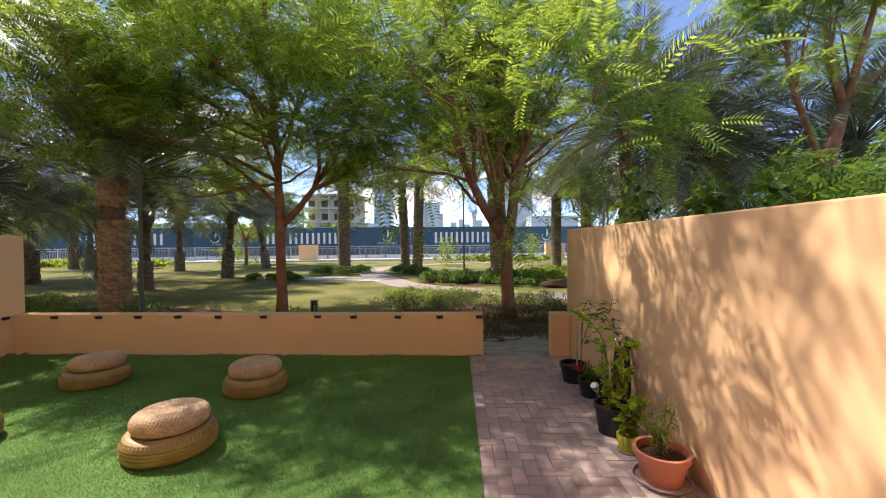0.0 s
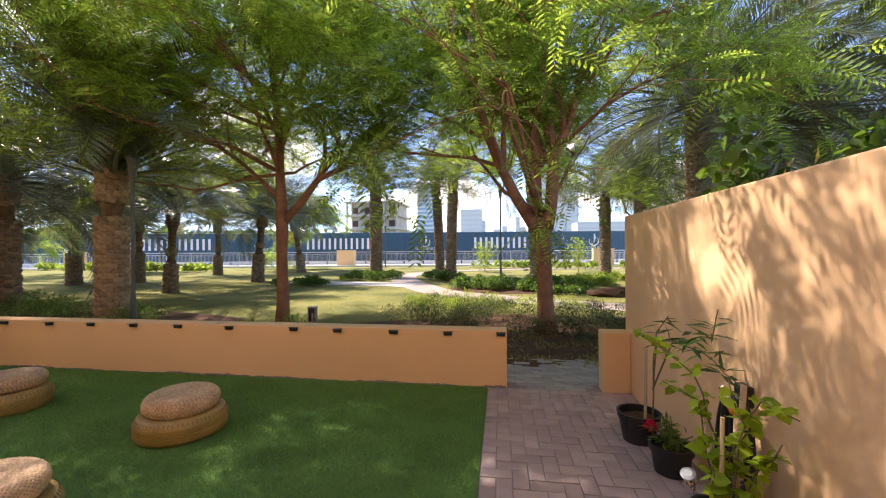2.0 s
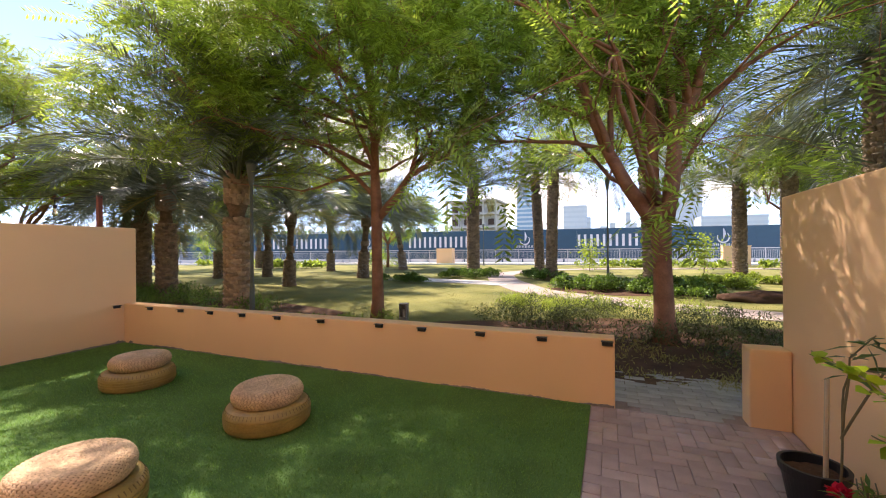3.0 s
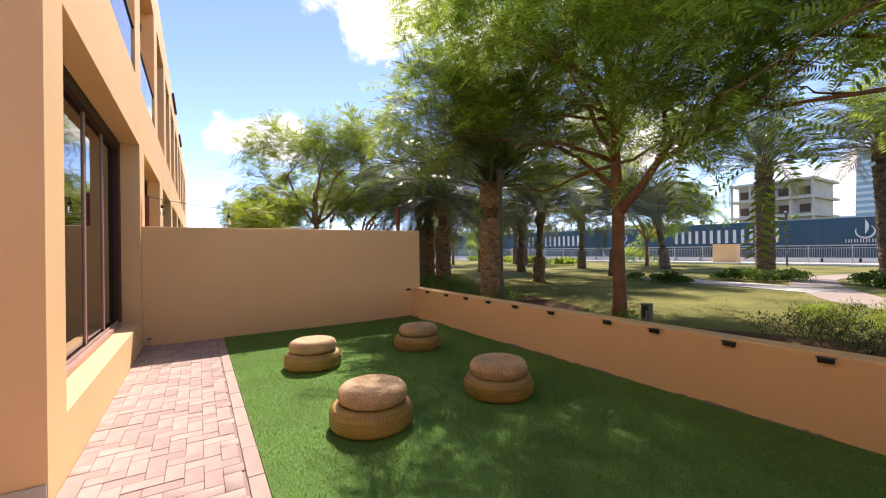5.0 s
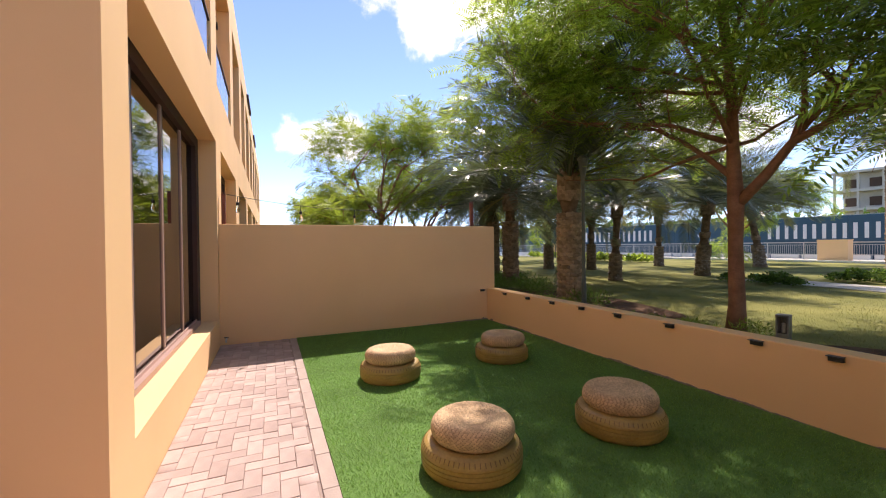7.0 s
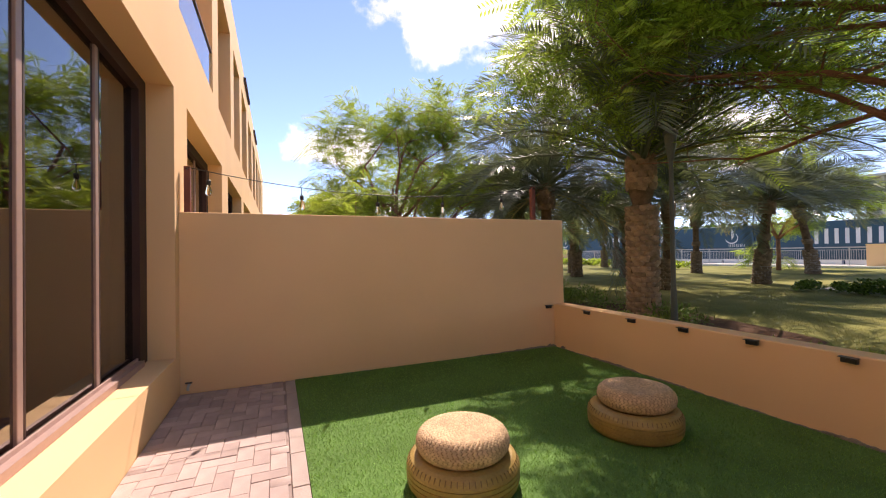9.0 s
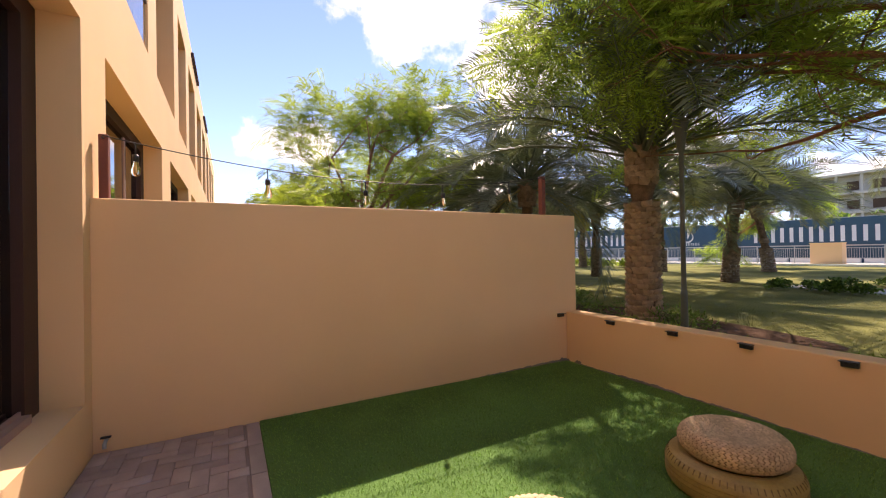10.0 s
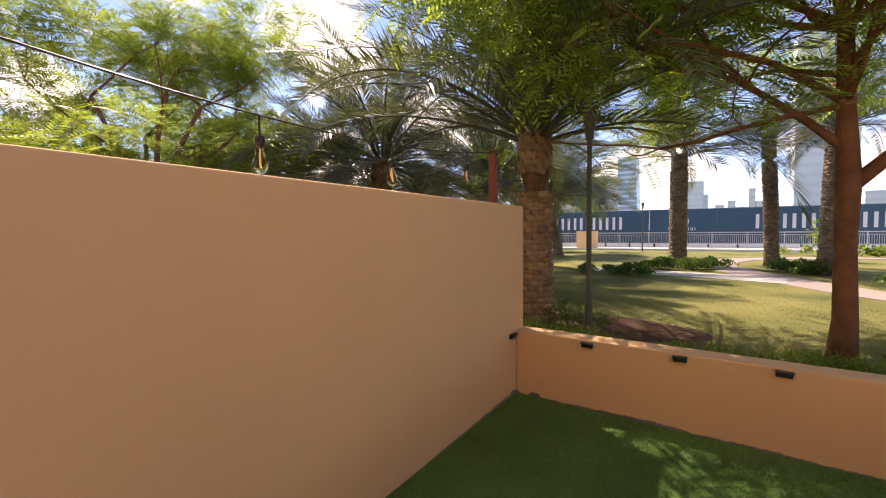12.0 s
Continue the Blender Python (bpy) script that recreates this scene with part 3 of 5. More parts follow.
# ---- palms ----
def frond_mesh(length, arch, leaflets, leaf_len, mat, seed, name="frond"):
    """A date palm frond: arched rachis along +x with two ranks of stiff leaflets."""
    rng = np.random.default_rng(seed)
    s = np.linspace(0, 1, 24)
    ang = arch[0] + (arch[1] - arch[0]) * s ** 1.5
    step = length / 23
    x = np.concatenate([[0], np.cumsum(np.cos(ang[:-1]) * step)])
    z = np.concatenate([[0], np.cumsum(np.sin(ang[:-1]) * step)])
    v, f = [], []
    for i in range(24):
        w = 0.030 * (1 - s[i]) + 0.004
        v += [[x[i], w, z[i]], [x[i], -w, z[i]], [x[i], 0, z[i] - w]]
        if i:
            a, b = 3 * (i - 1), 3 * i
            f += [[a, a + 1, b + 1, b], [a + 1, a + 2, b + 2, b + 1], [a + 2, a, b, b + 2]]
    for i in range(leaflets):
        u = 0.13 + 0.87 * (i + 0.5) / leaflets
        px, pz, pa = np.interp(u, s, x), np.interp(u, s, z), np.interp(u, s, ang)
        l = leaf_len * (0.45 + 2.2 * u * (1.02 - u)) * rng.uniform(0.85, 1.1)
        for side in (1, -1):
            lift = rng.uniform(0.15, 0.5)
            fwd = 0.55 + 0.5 * u + rng.normal(0, 0.06)
            d = np.array([math.cos(pa) * fwd - math.sin(pa) * lift * 0.5, side * 0.85, math.sin(pa) * fwd + math.cos(pa) * lift])
            d /= np.linalg.norm(d)
            n = np.array([math.cos(pa), 0, math.sin(pa)]) * 0.015
            o = np.array([px, 0, pz])
            tip = o + d * l + np.array([0, 0, -0.10 * l])
            mid = o + d * l * 0.45
            k = len(v)
            v += [o, mid + n, tip, mid - n]
            f.append([k, k + 1, k + 2, k + 3])
    return bulk(name, np.array(v), np.array(f), mat)


FRONDS = [frond_mesh(3.0, (0.15, -1.0), 74, 0.50, LEAF_PALM, 1), frond_mesh(2.9, (0.1, -1.4), 72, 0.52, LEAF_PALM, 2), frond_mesh(2.7, (0.05, -0.7), 70, 0.48, LEAF_PALM, 3)]
DRY_FROND = frond_mesh(2.3, (0.0, -1.2), 46, 0.42, LEAF_PALM_DRY, 4)


def boot_template(w, h, t):
    """A pruned leaf base: a thick scale, pointed below, cut off above."""
    v = np.array([[0, -w / 2, 0], [0, w / 2, 0], [0, w * 0.34, -h * 0.55], [0, -w * 0.34, -h * 0.55],
                  [t, -w * 0.42, h * 0.30], [t, w * 0.42, h * 0.30], [t * 1.35, w * 0.30, h * 0.02], [t * 1.35, -w * 0.30, h * 0.02]])
    f = np.array([[0, 1, 5, 4], [4, 5, 6, 7], [7, 6, 2, 3], [0, 4, 7, 3], [1, 2, 6, 5]])
    return v, f


def palm(base, height, radius, boots_to, fronds, scale, seed, lean=(0, 0), pale=0.0, droop=1.75, single_boots=False, tidy=True, label=None):
    rng = np.random.default_rng(seed)
    t = thing("date_palm", label or "date palm with rough diamond-patterned trunk and grey-green fronds", "palm tree", "palms in the park", at=pose(*base))
    bm = bmesh.new()
    zs = np.linspace(0, height, 14)
    def axis(z):
        return Vector((lean[0] * (z / height) ** 1.4, lean[1] * (z / height) ** 1.4, z))
    def rad(z):
        flare = 0.22 * math.exp(-z / 0.18)
        top = 1.0 if z < boots_to else (0.66 if z < height - 0.75 else 0.95)
        return radius * (1 + flare) * top * 0.9
    tube(bm, [axis(z) for z in zs], [rad(z) for z in zs], 14)
    part("trunk", bm, PALM_BARK, t, smooth=True)
    per = 9
    tv, tf = boot_template(2 * math.pi * radius / per * 1.08, 0.16, 0.058)
    pos, turn, zlist = [], [], []
    z, r = 0.05, 0
    while z < height - 0.05:
        inside = z < boots_to or z > height - 0.7 or (boots_to + 0.38 < z < boots_to + 0.58)
        if inside:
            for i in range(per):
                a = 2 * math.pi * (i + 0.5 * (r % 2)) / per + rng.normal(0, 0.06)
                q = axis(z) + Vector((math.cos(a), math.sin(a), 0)) * rad(z) * 0.93 + Vector((0, 0, rng.normal(0, 0.012)))
                pos.append(q)
                turn.append(Matrix.Rotation(a, 3, "Z") @ Matrix.Rotation(rng.normal(0, 0.10), 3, "X") @ Matrix.Rotation(-0.10 if z < boots_to else -0.5, 3, "Y"))
                zlist.append(z)
        z += 0.095 if z < boots_to else 0.11
        r += 1
    if single_boots:
        me = bulk("boot", tv, tf, BOOT)
        for q, m in zip(pos, turn):
            ob = new("boot", me)
            ob.parent = t
            ob.matrix_basis = Matrix.Translation(q) @ m.to_4x4()
    else:
        v, f = scatter(tv, tf, np.array(pos), np.array(turn), rng.uniform(0.85, 1.15, len(pos)))
        tagged(part("boot_sheath", bulk("boot_sheath", v, f, BOOT_JOINED_SHADED), None, t), kind="stuff")
    if pale:
        bm = bmesh.new()
        tube(bm, [axis(0.12), axis(0.3 * pale), axis(pale)], [radius * 1.12, radius * 1.06, radius * 0.98], 14)
        part("pale_foot", bm, WHITEWASH, t, "pale worn ring round the trunk foot", smooth=True)
    for i in range(fronds):
        u = i / fronds
        az = i * 2.39996 + rng.normal(0, 0.15)
        up = 1.3 - droop * u ** 0.85 + rng.normal(0, 0.10)
        dry = u > 0.93 and rng.random() < 0.6
        me = DRY_FROND if dry else FRONDS[i % 3]
        ob = new("frond", me)
        ob.parent = t
        top = axis(height)
        s = scale * rng.uniform(0.85, 1.1) * (0.8 + 0.2 * min(1, u * 3))
        ob.matrix_basis = Matrix.Translation(top + Vector((math.cos(az), math.sin(az), 0)) * radius * 0.5 + Vector((0, 0, 0.15 - 0.4 * u))) @ \
            Matrix.Rotation(az, 4, "Z") @ Matrix.Rotation(-up, 4, "Y") @ Matrix.Rotation(rng.normal(0, 0.25), 4, "X") @ Matrix.Scale(s, 4)
    return t


palm((-7.50, 8.54, -0.02), 3.25, 0.27, 2.15, 62, 1.35, 1, droop=1.05, single_boots=True, label="large date palm with pruned diamond-patterned trunk beside the low wall")
palm((-12.3, 10.0, -0.02), 3.5, 0.27, 2.3, 60, 1.35, 2)
palm((-15.5, 11.15, -0.02), 3.7, 0.28, 2.6, 56, 1.35, 3)
palm((-19.0, 12.6, -0.02), 4.0, 0.25, 2.6, 50, 1.35, 23)
palm((-11.5, 14.3, -0.02), 3.2, 0.21, 1.0, 70, 1.3, 4, lean=(0.15, 0), pale=0.5, droop=1.35)
palm((-11.3, 19.2, -0.02), 3.3, 0.26, 1.3, 72, 1.3, 5, lean=(0.3, 0), pale=0.7, droop=1.35)
palm((-13.4, 27.4, -0.02), 3.6, 0.28, 1.2, 72, 1.3, 6, lean=(-0.6, 0), pale=1.1, droop=1.35)
palm((-6.44, 22.6, -0.02), 4.95, 0.33, 4.2, 46, 1.15, 7, droop=1.35)
palm((-17.3, 24.2, -0.02), 3.4, 0.25, 1.2, 56, 1.1, 8, pale=0.6, droop=1.35)
palm((-2.0, 20.3, -0.02), 5.05, 0.22, 4.3, 46, 1.1, 9, lean=(0.15, 0), droop=1.35)
palm((-3.1, 24.0, -0.02), 5.25, 0.24, 4.4, 46, 1.1, 10, lean=(-0.2, 0), droop=1.35)
palm((1.68, 16.2, -0.02), 4.85, 0.23, 4.0, 46, 1.15, 12, lean=(-0.2, 0), droop=1.35)
palm((6.2, 25.0, -0.02), 4.55, 0.28, 3.8, 46, 1.15, 13, droop=1.35)
palm((4.9, 11.4, -0.02), 5.0, 0.24, 4.6, 60, 1.3, 14, label="tall date palm rising behind the garden wall")
palm((7.4, 13.0, -0.02), 4.9, 0.25, 4.4, 64, 1.5, 15)
palm((6.6, 20.5, -0.02), 4.75, 0.24, 4.0, 46, 1.15, 24, droop=1.35)
palm((-18.7, 16.8, -0.02), 3.15, 0.26, 1.4, 56, 1.1, 16, pale=0.5, droop=1.35)
palm((-16.9, 18.3, -0.02), 3.25, 0.22, 1.4, 56, 1.1, 17, droop=1.35)
palm((-21.8, 19.2, -0.02), 3.35, 0.26, 1.4, 56, 1.1, 18, droop=1.35)
palm((-27.0, 27.0, -0.02), 3.35, 0.26, 1.4, 36, 1.0, 19, pale=0.7, droop=1.35)
palm((-24.7, 25.9, -0.02), 3.45, 0.26, 1.4, 36, 1.0, 20, droop=1.35)
palm((11.5, 17.0, -0.02), 5.0, 0.25, 4.2, 54, 1.4, 22)
palm((11.2, 11.6, -0.02), 4.4, 0.25, 3.8, 60, 1.5, 25)

# ---- hoarding and railing along the road ----
HOARD_LINE = [(-78, 20), (-58, 28.5), (-42.5, 36.0), (-25.3, 40.6), (-7.6, 43.0), (10.1, 45.4), (28, 47.8), (64, 52)]


def ribbon(name, line, z0, z1, thick, mat, label, category):
    bm = bmesh.new()
    for (ax, ay), (bx, by) in zip(line, line[1:]):
        d = Vector((bx - ax, by - ay, 0))
        nrm = Vector((-d.y, d.x, 0)).normalized() * thick
        q = [Vector((ax, ay, 0)), Vector((bx, by, 0)), Vector((bx, by, 0)) + nrm, Vector((ax, ay, 0)) + nrm]
        lo = [bm.verts.new(p + Vector((0, 0, z0))) for p in q]
        hi = [bm.verts.new(p + Vector((0, 0, z1))) for p in q]
        bm.faces.new(lo[::-1])
        bm.faces.new(hi)
        for i in range(4):
            bm.faces.new((lo[i], lo[(i + 1) % 4], hi[(i + 1) % 4], hi[i]))
    return tagged(new(name, finish(bm, name, mat)), label, category, kind="structure")


hoarding = thing("hoarding", "long navy blue construction hoarding with white lettering", "hoarding", kind="structure")


def along(line, step):
    """Places and headings at even steps along a line."""
    out = []
    for (ax, ay), (bx, by) in zip(line, line[1:]):
        l = math.hypot(bx - ax, by - ay)
        n = max(1, round(l / step))
        for i in range(n):
            u = (i + 0.5) / n
            out.append((ax + (bx - ax) * u, ay + (by - ay) * u, math.degrees(math.atan2(by - ay, bx - ax)), l / n))
    return out


bm = bmesh.new()
box(bm, -0.498, 0.498, 0, 0.06, 0.0, 3.35)
panel_mesh = finish(bm, "panel", HOARD)
for x, y, a, w in along(HOARD_LINE, 2.44):
    ob = new("panel", panel_mesh)
    ob.parent = hoarding
    ob.matrix_basis = pose(x, y, 0, 0, 0, a) @ Matrix.Diagonal((w, 1, 1, 1))
ribbon("hoarding_cap", [(x, y + 0.02) for x, y in HOARD_LINE], 3.352, 3.40, 0.06, STEEL, "grey metal capping of the hoarding", "trim")
ribbon("road", [(x, y - 6.0) for x, y in HOARD_LINE], -0.01, 0.06, 5.4, CONCRETE, "pale paved roadside strip", "road")
ribbon("road_kerb", [(x, y - 6.3) for x, y in HOARD_LINE], -0.01, 0.12, 0.28, WHITE, "white road kerb", "kerb")

# ---- poufs ----
def weave_cushion(seed):
    """Coils of plaited strand: rows of small overlapping lozenges round a puffed disc."""
    rng = np.random.default_rng(seed)
    tv = np.array([[-0.018, 0, 0], [0, -0.0085, 0.002], [0.019, 0, 0], [0, 0.0085, 0.002], [0, 0, 0.0095]])
    tf = np.array([[0, 1, 4], [1, 2, 4], [2, 3, 4], [3, 0, 4]])
    pos, turn = [], []
    prof = []
    for a in np.linspace(-1.3, 1.45, 18):
        prof.append((0.198 + 0.067 * math.cos(a), 0.067 * math.sin(a), a))
    for r in np.linspace(0.197, 0.012, 20):
        prof.append((r, 0.0665 - 0.008 * (0.20 - r) / 0.20, math.pi / 2))
    for row_i, (r, z, a) in enumerate(prof):
        n = max(5, int(2 * math.pi * r / 0.027))
        for i in range(n):
            th = 2 * math.pi * (i + 0.5 * (row_i % 2)) / n
            nrm = Vector((math.cos(th) * math.cos(a), math.sin(th) * math.cos(a), math.sin(a)))
            tan = Vector((-math.sin(th), math.cos(th), 0))
            bi = nrm.cross(tan)
            tw = 0.42 if row_i % 2 else -0.42
            t1 = (tan * math.cos(tw) + bi * math.sin(tw))
            pos.append((r * math.cos(th), r * math.sin(th), z))
            turn.append(np.array([t1, nrm.cross(t1), nrm]).T)
    v, f = scatter(tv, tf, np.array(pos), np.array(turn), rng.uniform(0.95, 1.1, len(pos)))
    return bulk("weave", v, f, WEAVE)


def pouf(x, y, turn, cushion_at, tilt, label):
    t = thing("tyre_pouf", label, "garden seat", "tyre poufs on the turf", at=pose(x, y, 0.004, 0, 0, turn))
    bm = bmesh.new()
    prof = [(0.19, 0.03), (0.23, 0.004), (0.285, 0.0), (0.308, 0.012), (0.322, 0.035), (0.327, 0.06)]
    for z in (0.075, 0.105, 0.135):
        prof += [(0.328, z), (0.322, z + 0.002), (0.322, z + 0.006), (0.328, z + 0.008)]
    prof += [(0.326, 0.155), (0.318, 0.175), (0.303, 0.195), (0.285, 0.208), (0.262, 0.215), (0.24, 0.214), (0.215, 0.205), (0.20, 0.19), (0.19, 0.17), (0.25, 0.12), (0.19, 0.03)]
    lathe(bm, [(r, z * 0.87) for r, z in prof], 56)
    tyre = part("tyre", bm, TYRE, t, smooth=False)
    bm = bmesh.new()
    # thin proud bars, coloured dark like shaded notches
    for i in range(64):
        a = 2 * math.pi * i / 64
        r = bmesh.ops.create_cube(bm, size=1)
        m = Matrix.Rotation(a, 4, "Z") @ Matrix.Translation((0.3145, 0, 0.1555)) @ Matrix.Rotation(-0.52, 4, "Y") @ Matrix.Diagonal((0.004, 0.005, 0.030, 1))
        bmesh.ops.transform(bm, matrix=m, verts=r["verts"])
    part("tread_slits", bm, TYRE_SLIT_SHADE, tyre, "raised dark bars for the shaded tread slits round the shoulder")["kind"] = "stuff"
    cush = thing("pouf_cushion", "round puffed cushion woven from plaited straw", "cushion", "woven cushions on the tyres", at=pose(x + cushion_at[0], y + cushion_at[1], 0.252, tilt[0], tilt[1], turn))
    bm = bmesh.new()
    lathe(bm, [(0, -0.066)] + [(0.195 + 0.066 * math.cos(a), 0.066 * math.sin(a)) for a in np.linspace(-1.5, 1.5, 14)] + [(0, 0.057)], 40)
    part("core", bm, WEAVE_CORE, cush, smooth=True)
    part("weave", weave_cushion(int(turn) + 3), None, cush)


pouf(-2.21, 3.09, 10, (0, 0.01), (0, 0), "gold painted car tyre laid flat as a garden seat")
pouf(-2.18, 4.36, 70, (0.0, 0.0), (1, -1), "gold painted car tyre laid flat as a garden seat")
pouf(-4.19, 4.55, 130, (0.0, 0.02), (-1, 1), "gold painted car tyre laid flat as a garden seat")
pouf(-4.10, 3.09, 200, (0.0, 0.0), (0, 1), "gold painted car tyre laid flat as a garden seat")

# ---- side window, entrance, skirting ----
# dark sheet behind the panes instead of a room in shade
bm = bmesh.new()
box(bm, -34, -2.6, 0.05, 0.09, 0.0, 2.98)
tagged(new("interior_shade_sheet", finish(bm, "interior_shade_sheet", INTERIOR_SHADE)), "dark sheet for the dim room behind the tinted glass", "wall", kind="structure")
sw = thing("side_window", "dark brown framed window in the porch side wall", "window", kind="structure")
bm = bmesh.new()
box(bm, -2.196, -2.12, 0.6, 0.72, 0.40, 2.95)
box(bm, -2.196, -2.12, -0.55, 0.6, 2.83, 2.95)
box(bm, -2.196, -2.12, -0.55, 0.6, 0.40, 0.47)
box(bm, -2.196, -2.12, -0.6, -0.5, 0.47, 2.83)
part("frame", bm, FRAME_BROWN, sw)
bm = bmesh.new()
box(bm, -2.18, -2.17, -0.498, 0.598, 0.472, 2.828)
part("pane", bm, WINDOW_GLASS, sw)
solid("skirting", [(-2.198, -2.185, -0.6, FACE_Y - 0.004, 0.0, 0.13)], CONCRETE, "pale stone skirting along the porch wall", "skirting")
dr = thing("door_1", "dark brown framed glass sliding door standing open", "door", kind="structure")
bm = bmesh.new()
for b in [(-1.2, -1.12, -0.9, -0.8, 0, 2.6), (1.22, 1.3, -0.9, -0.8, 0, 2.6), (-1.12, 1.22, -0.9, -0.8, 2.5, 2.6)]:
    box(bm, *b)
part("frame", bm, FRAME_BROWN, dr)
bm = bmesh.new()
box(bm, -1.1, 0.1, -0.852, -0.844, 0.02, 2.498)
part("pane", bm, WINDOW_GLASS, dr)

# ---- wall foot, wall lights, tap ----
def crumble(name, x0, x1, y, axis, proud, most=0.024):
    """An uneven crumbling strip of damp render at a wall's foot."""
    bm = bmesh.new()
    rng = random.Random(name)
    n = int(abs(x1 - x0) / 0.010)
    tops = []
    k = rng.uniform(0, 9)
    for i in range(n + 1):
        u = i * 0.010
        wave = noise.noise(Vector((u * 2.3, k, 0))) + 0.55 * noise.noise(Vector((u * 9, k, 2))) + 0.35 * noise.noise(Vector((u * 31, k, 5)))
        tops.append(min(most * 1.5, max(0.001, most * (0.45 + 0.85 * wave))))
    for i in range(n + 1):
        u = x0 + (x1 - x0) * i / n
        for z in (0.0, tops[i]):
            bm.verts.new((u, y - proud, z) if axis == "x" else (y + proud, u, z))
        bm.verts.new((u, y, tops[i] + 0.004) if axis == "x" else (y, u, tops[i] + 0.004))
    bm.verts.ensure_lookup_table()
    for i in range(n):
        a, b = 3 * i, 3 * i + 3
        bm.faces.new([bm.verts[k] for k in (a, b, b + 1, a + 1)])
        bm.faces.new([bm.verts[k] for k in (a + 1, b + 1, b + 2, a + 2)])
    return tagged(new(name, finish(bm, name, STUCCO_DIRT)), "crumbling grey damp-stained render at the wall foot", "stain", kind="structure")


crumble("wall_foot_north", WALL_X, 0.42, LOW_Y - 0.001, "x", 0.007)
crumble("wall_foot_corner", WALL_X + 0.01, WALL_X + 0.24, LOW_Y - 0.001, "x", 0.012, 0.10)
crumble("wall_foot_side", 5.50, LOW_Y - 0.01, WALL_X + 0.001, "y", 0.012, 0.10)
crumble("wall_foot_west", 4.3, LOW_Y, WALL_X + 0.001, "y", 0.006)

lamp_bm = bmesh.new()
box(lamp_bm, -0.045, 0.045, -0.03, 0, -0.02, 0.016, bevel=0.004)
lamp_body = finish(lamp_bm, "body", BLACK_PLASTIC)
lamp_bm = bmesh.new()
box(lamp_bm, -0.05, 0.05, -0.055, 0, 0.0165, 0.022, bevel=0.002)
lamp_hood = finish(lamp_bm, "hood", BLACK_PLASTIC)
lamp_bm = bmesh.new()
box(lamp_bm, -0.032, 0.032, -0.034, -0.0305, -0.014, 0.010)
lamp_lens = finish(lamp_bm, "lens", BLACK_PLASTIC)
wall_lamp = thing("solar_wall_light", "small black solar step light on the low wall", "wall light", "solar lights along the low wall", at=pose(0.37, LOW_Y, 0.562))
for nm, me in (("body", lamp_body), ("hood", lamp_hood), ("lens", lamp_lens)):
    part(nm, me, None, wall_lamp)
for x in (-0.19, -0.79, -1.43, -1.95, -2.75, -3.42, -4.02, -4.62, -5.22, -5.90):
    copy_thing(wall_lamp, pose(x, LOW_Y, 0.562 + 0.004 * math.sin(x * 9), 0, 2 * math.sin(x * 5), 0))
copy_thing(wall_lamp, pose(WALL_X, LOW_Y - 0.10, 0.565, 0, 0, 90))

tap = thing("garden_tap", "small brass garden tap low on the wall corner", "tap", at=pose(WALL_X, 1.30, 0.09))
bm = bmesh.new()
tube(bm, [(0, 0, 0), (0.05, 0, 0), (0.075, 0, -0.01), (0.08, 0, -0.04)], 0.012, 10)
part("spout", bm, STEEL, tap, smooth=True)
bm = bmesh.new()
box(bm, 0.03, 0.055, -0.03, 0.03, 0.018, 0.03, bevel=0.004)
part("handle", bm, BLACK_PLASTIC, tap)

# ---- string lights on the boundary wall ----
for y in (1.28, 5.44):
    p = thing("lamp_post", "short red oxide painted timber post on the wall top", "post", "string light posts", at=pose(WALL_X - 0.1, y, LEFT_TOP))
    bm = bmesh.new()
    box(bm, -0.032, 0.032, -0.028, 0.028, 0, 0.47, bevel=0.004)
    part("post", bm, POST_RED, p)
    bm = bmesh.new()
    tube(bm, [(0.033, 0, 0.44), (0.055, 0, 0.44)], 0.008, 8)
    part("hook", bm, BLACK_PLASTIC, p)
cable = thing("string_light_cable", "thin black festoon cable sagging between two posts", "cable")
bm = bmesh.new()
pts = []
for i in range(41):
    u = i / 40
    pts.append((WALL_X - 0.05, 1.28 + 4.16 * u, 2.235 - 0.20 * 4 * u * (1 - u)))
tube(bm, pts, 0.004, 6)
part("cable", bm, BLACK_PLASTIC, cable, smooth=True)
AMBER = glass_material("amber_bulb_glass", (1.0, 0.86, 0.62), ior=1.12)
GOLD = material("warm_filament", (0.90, 0.70, 0.38), 0.4, vary=0.1, grain=40, bump=0)
first = None
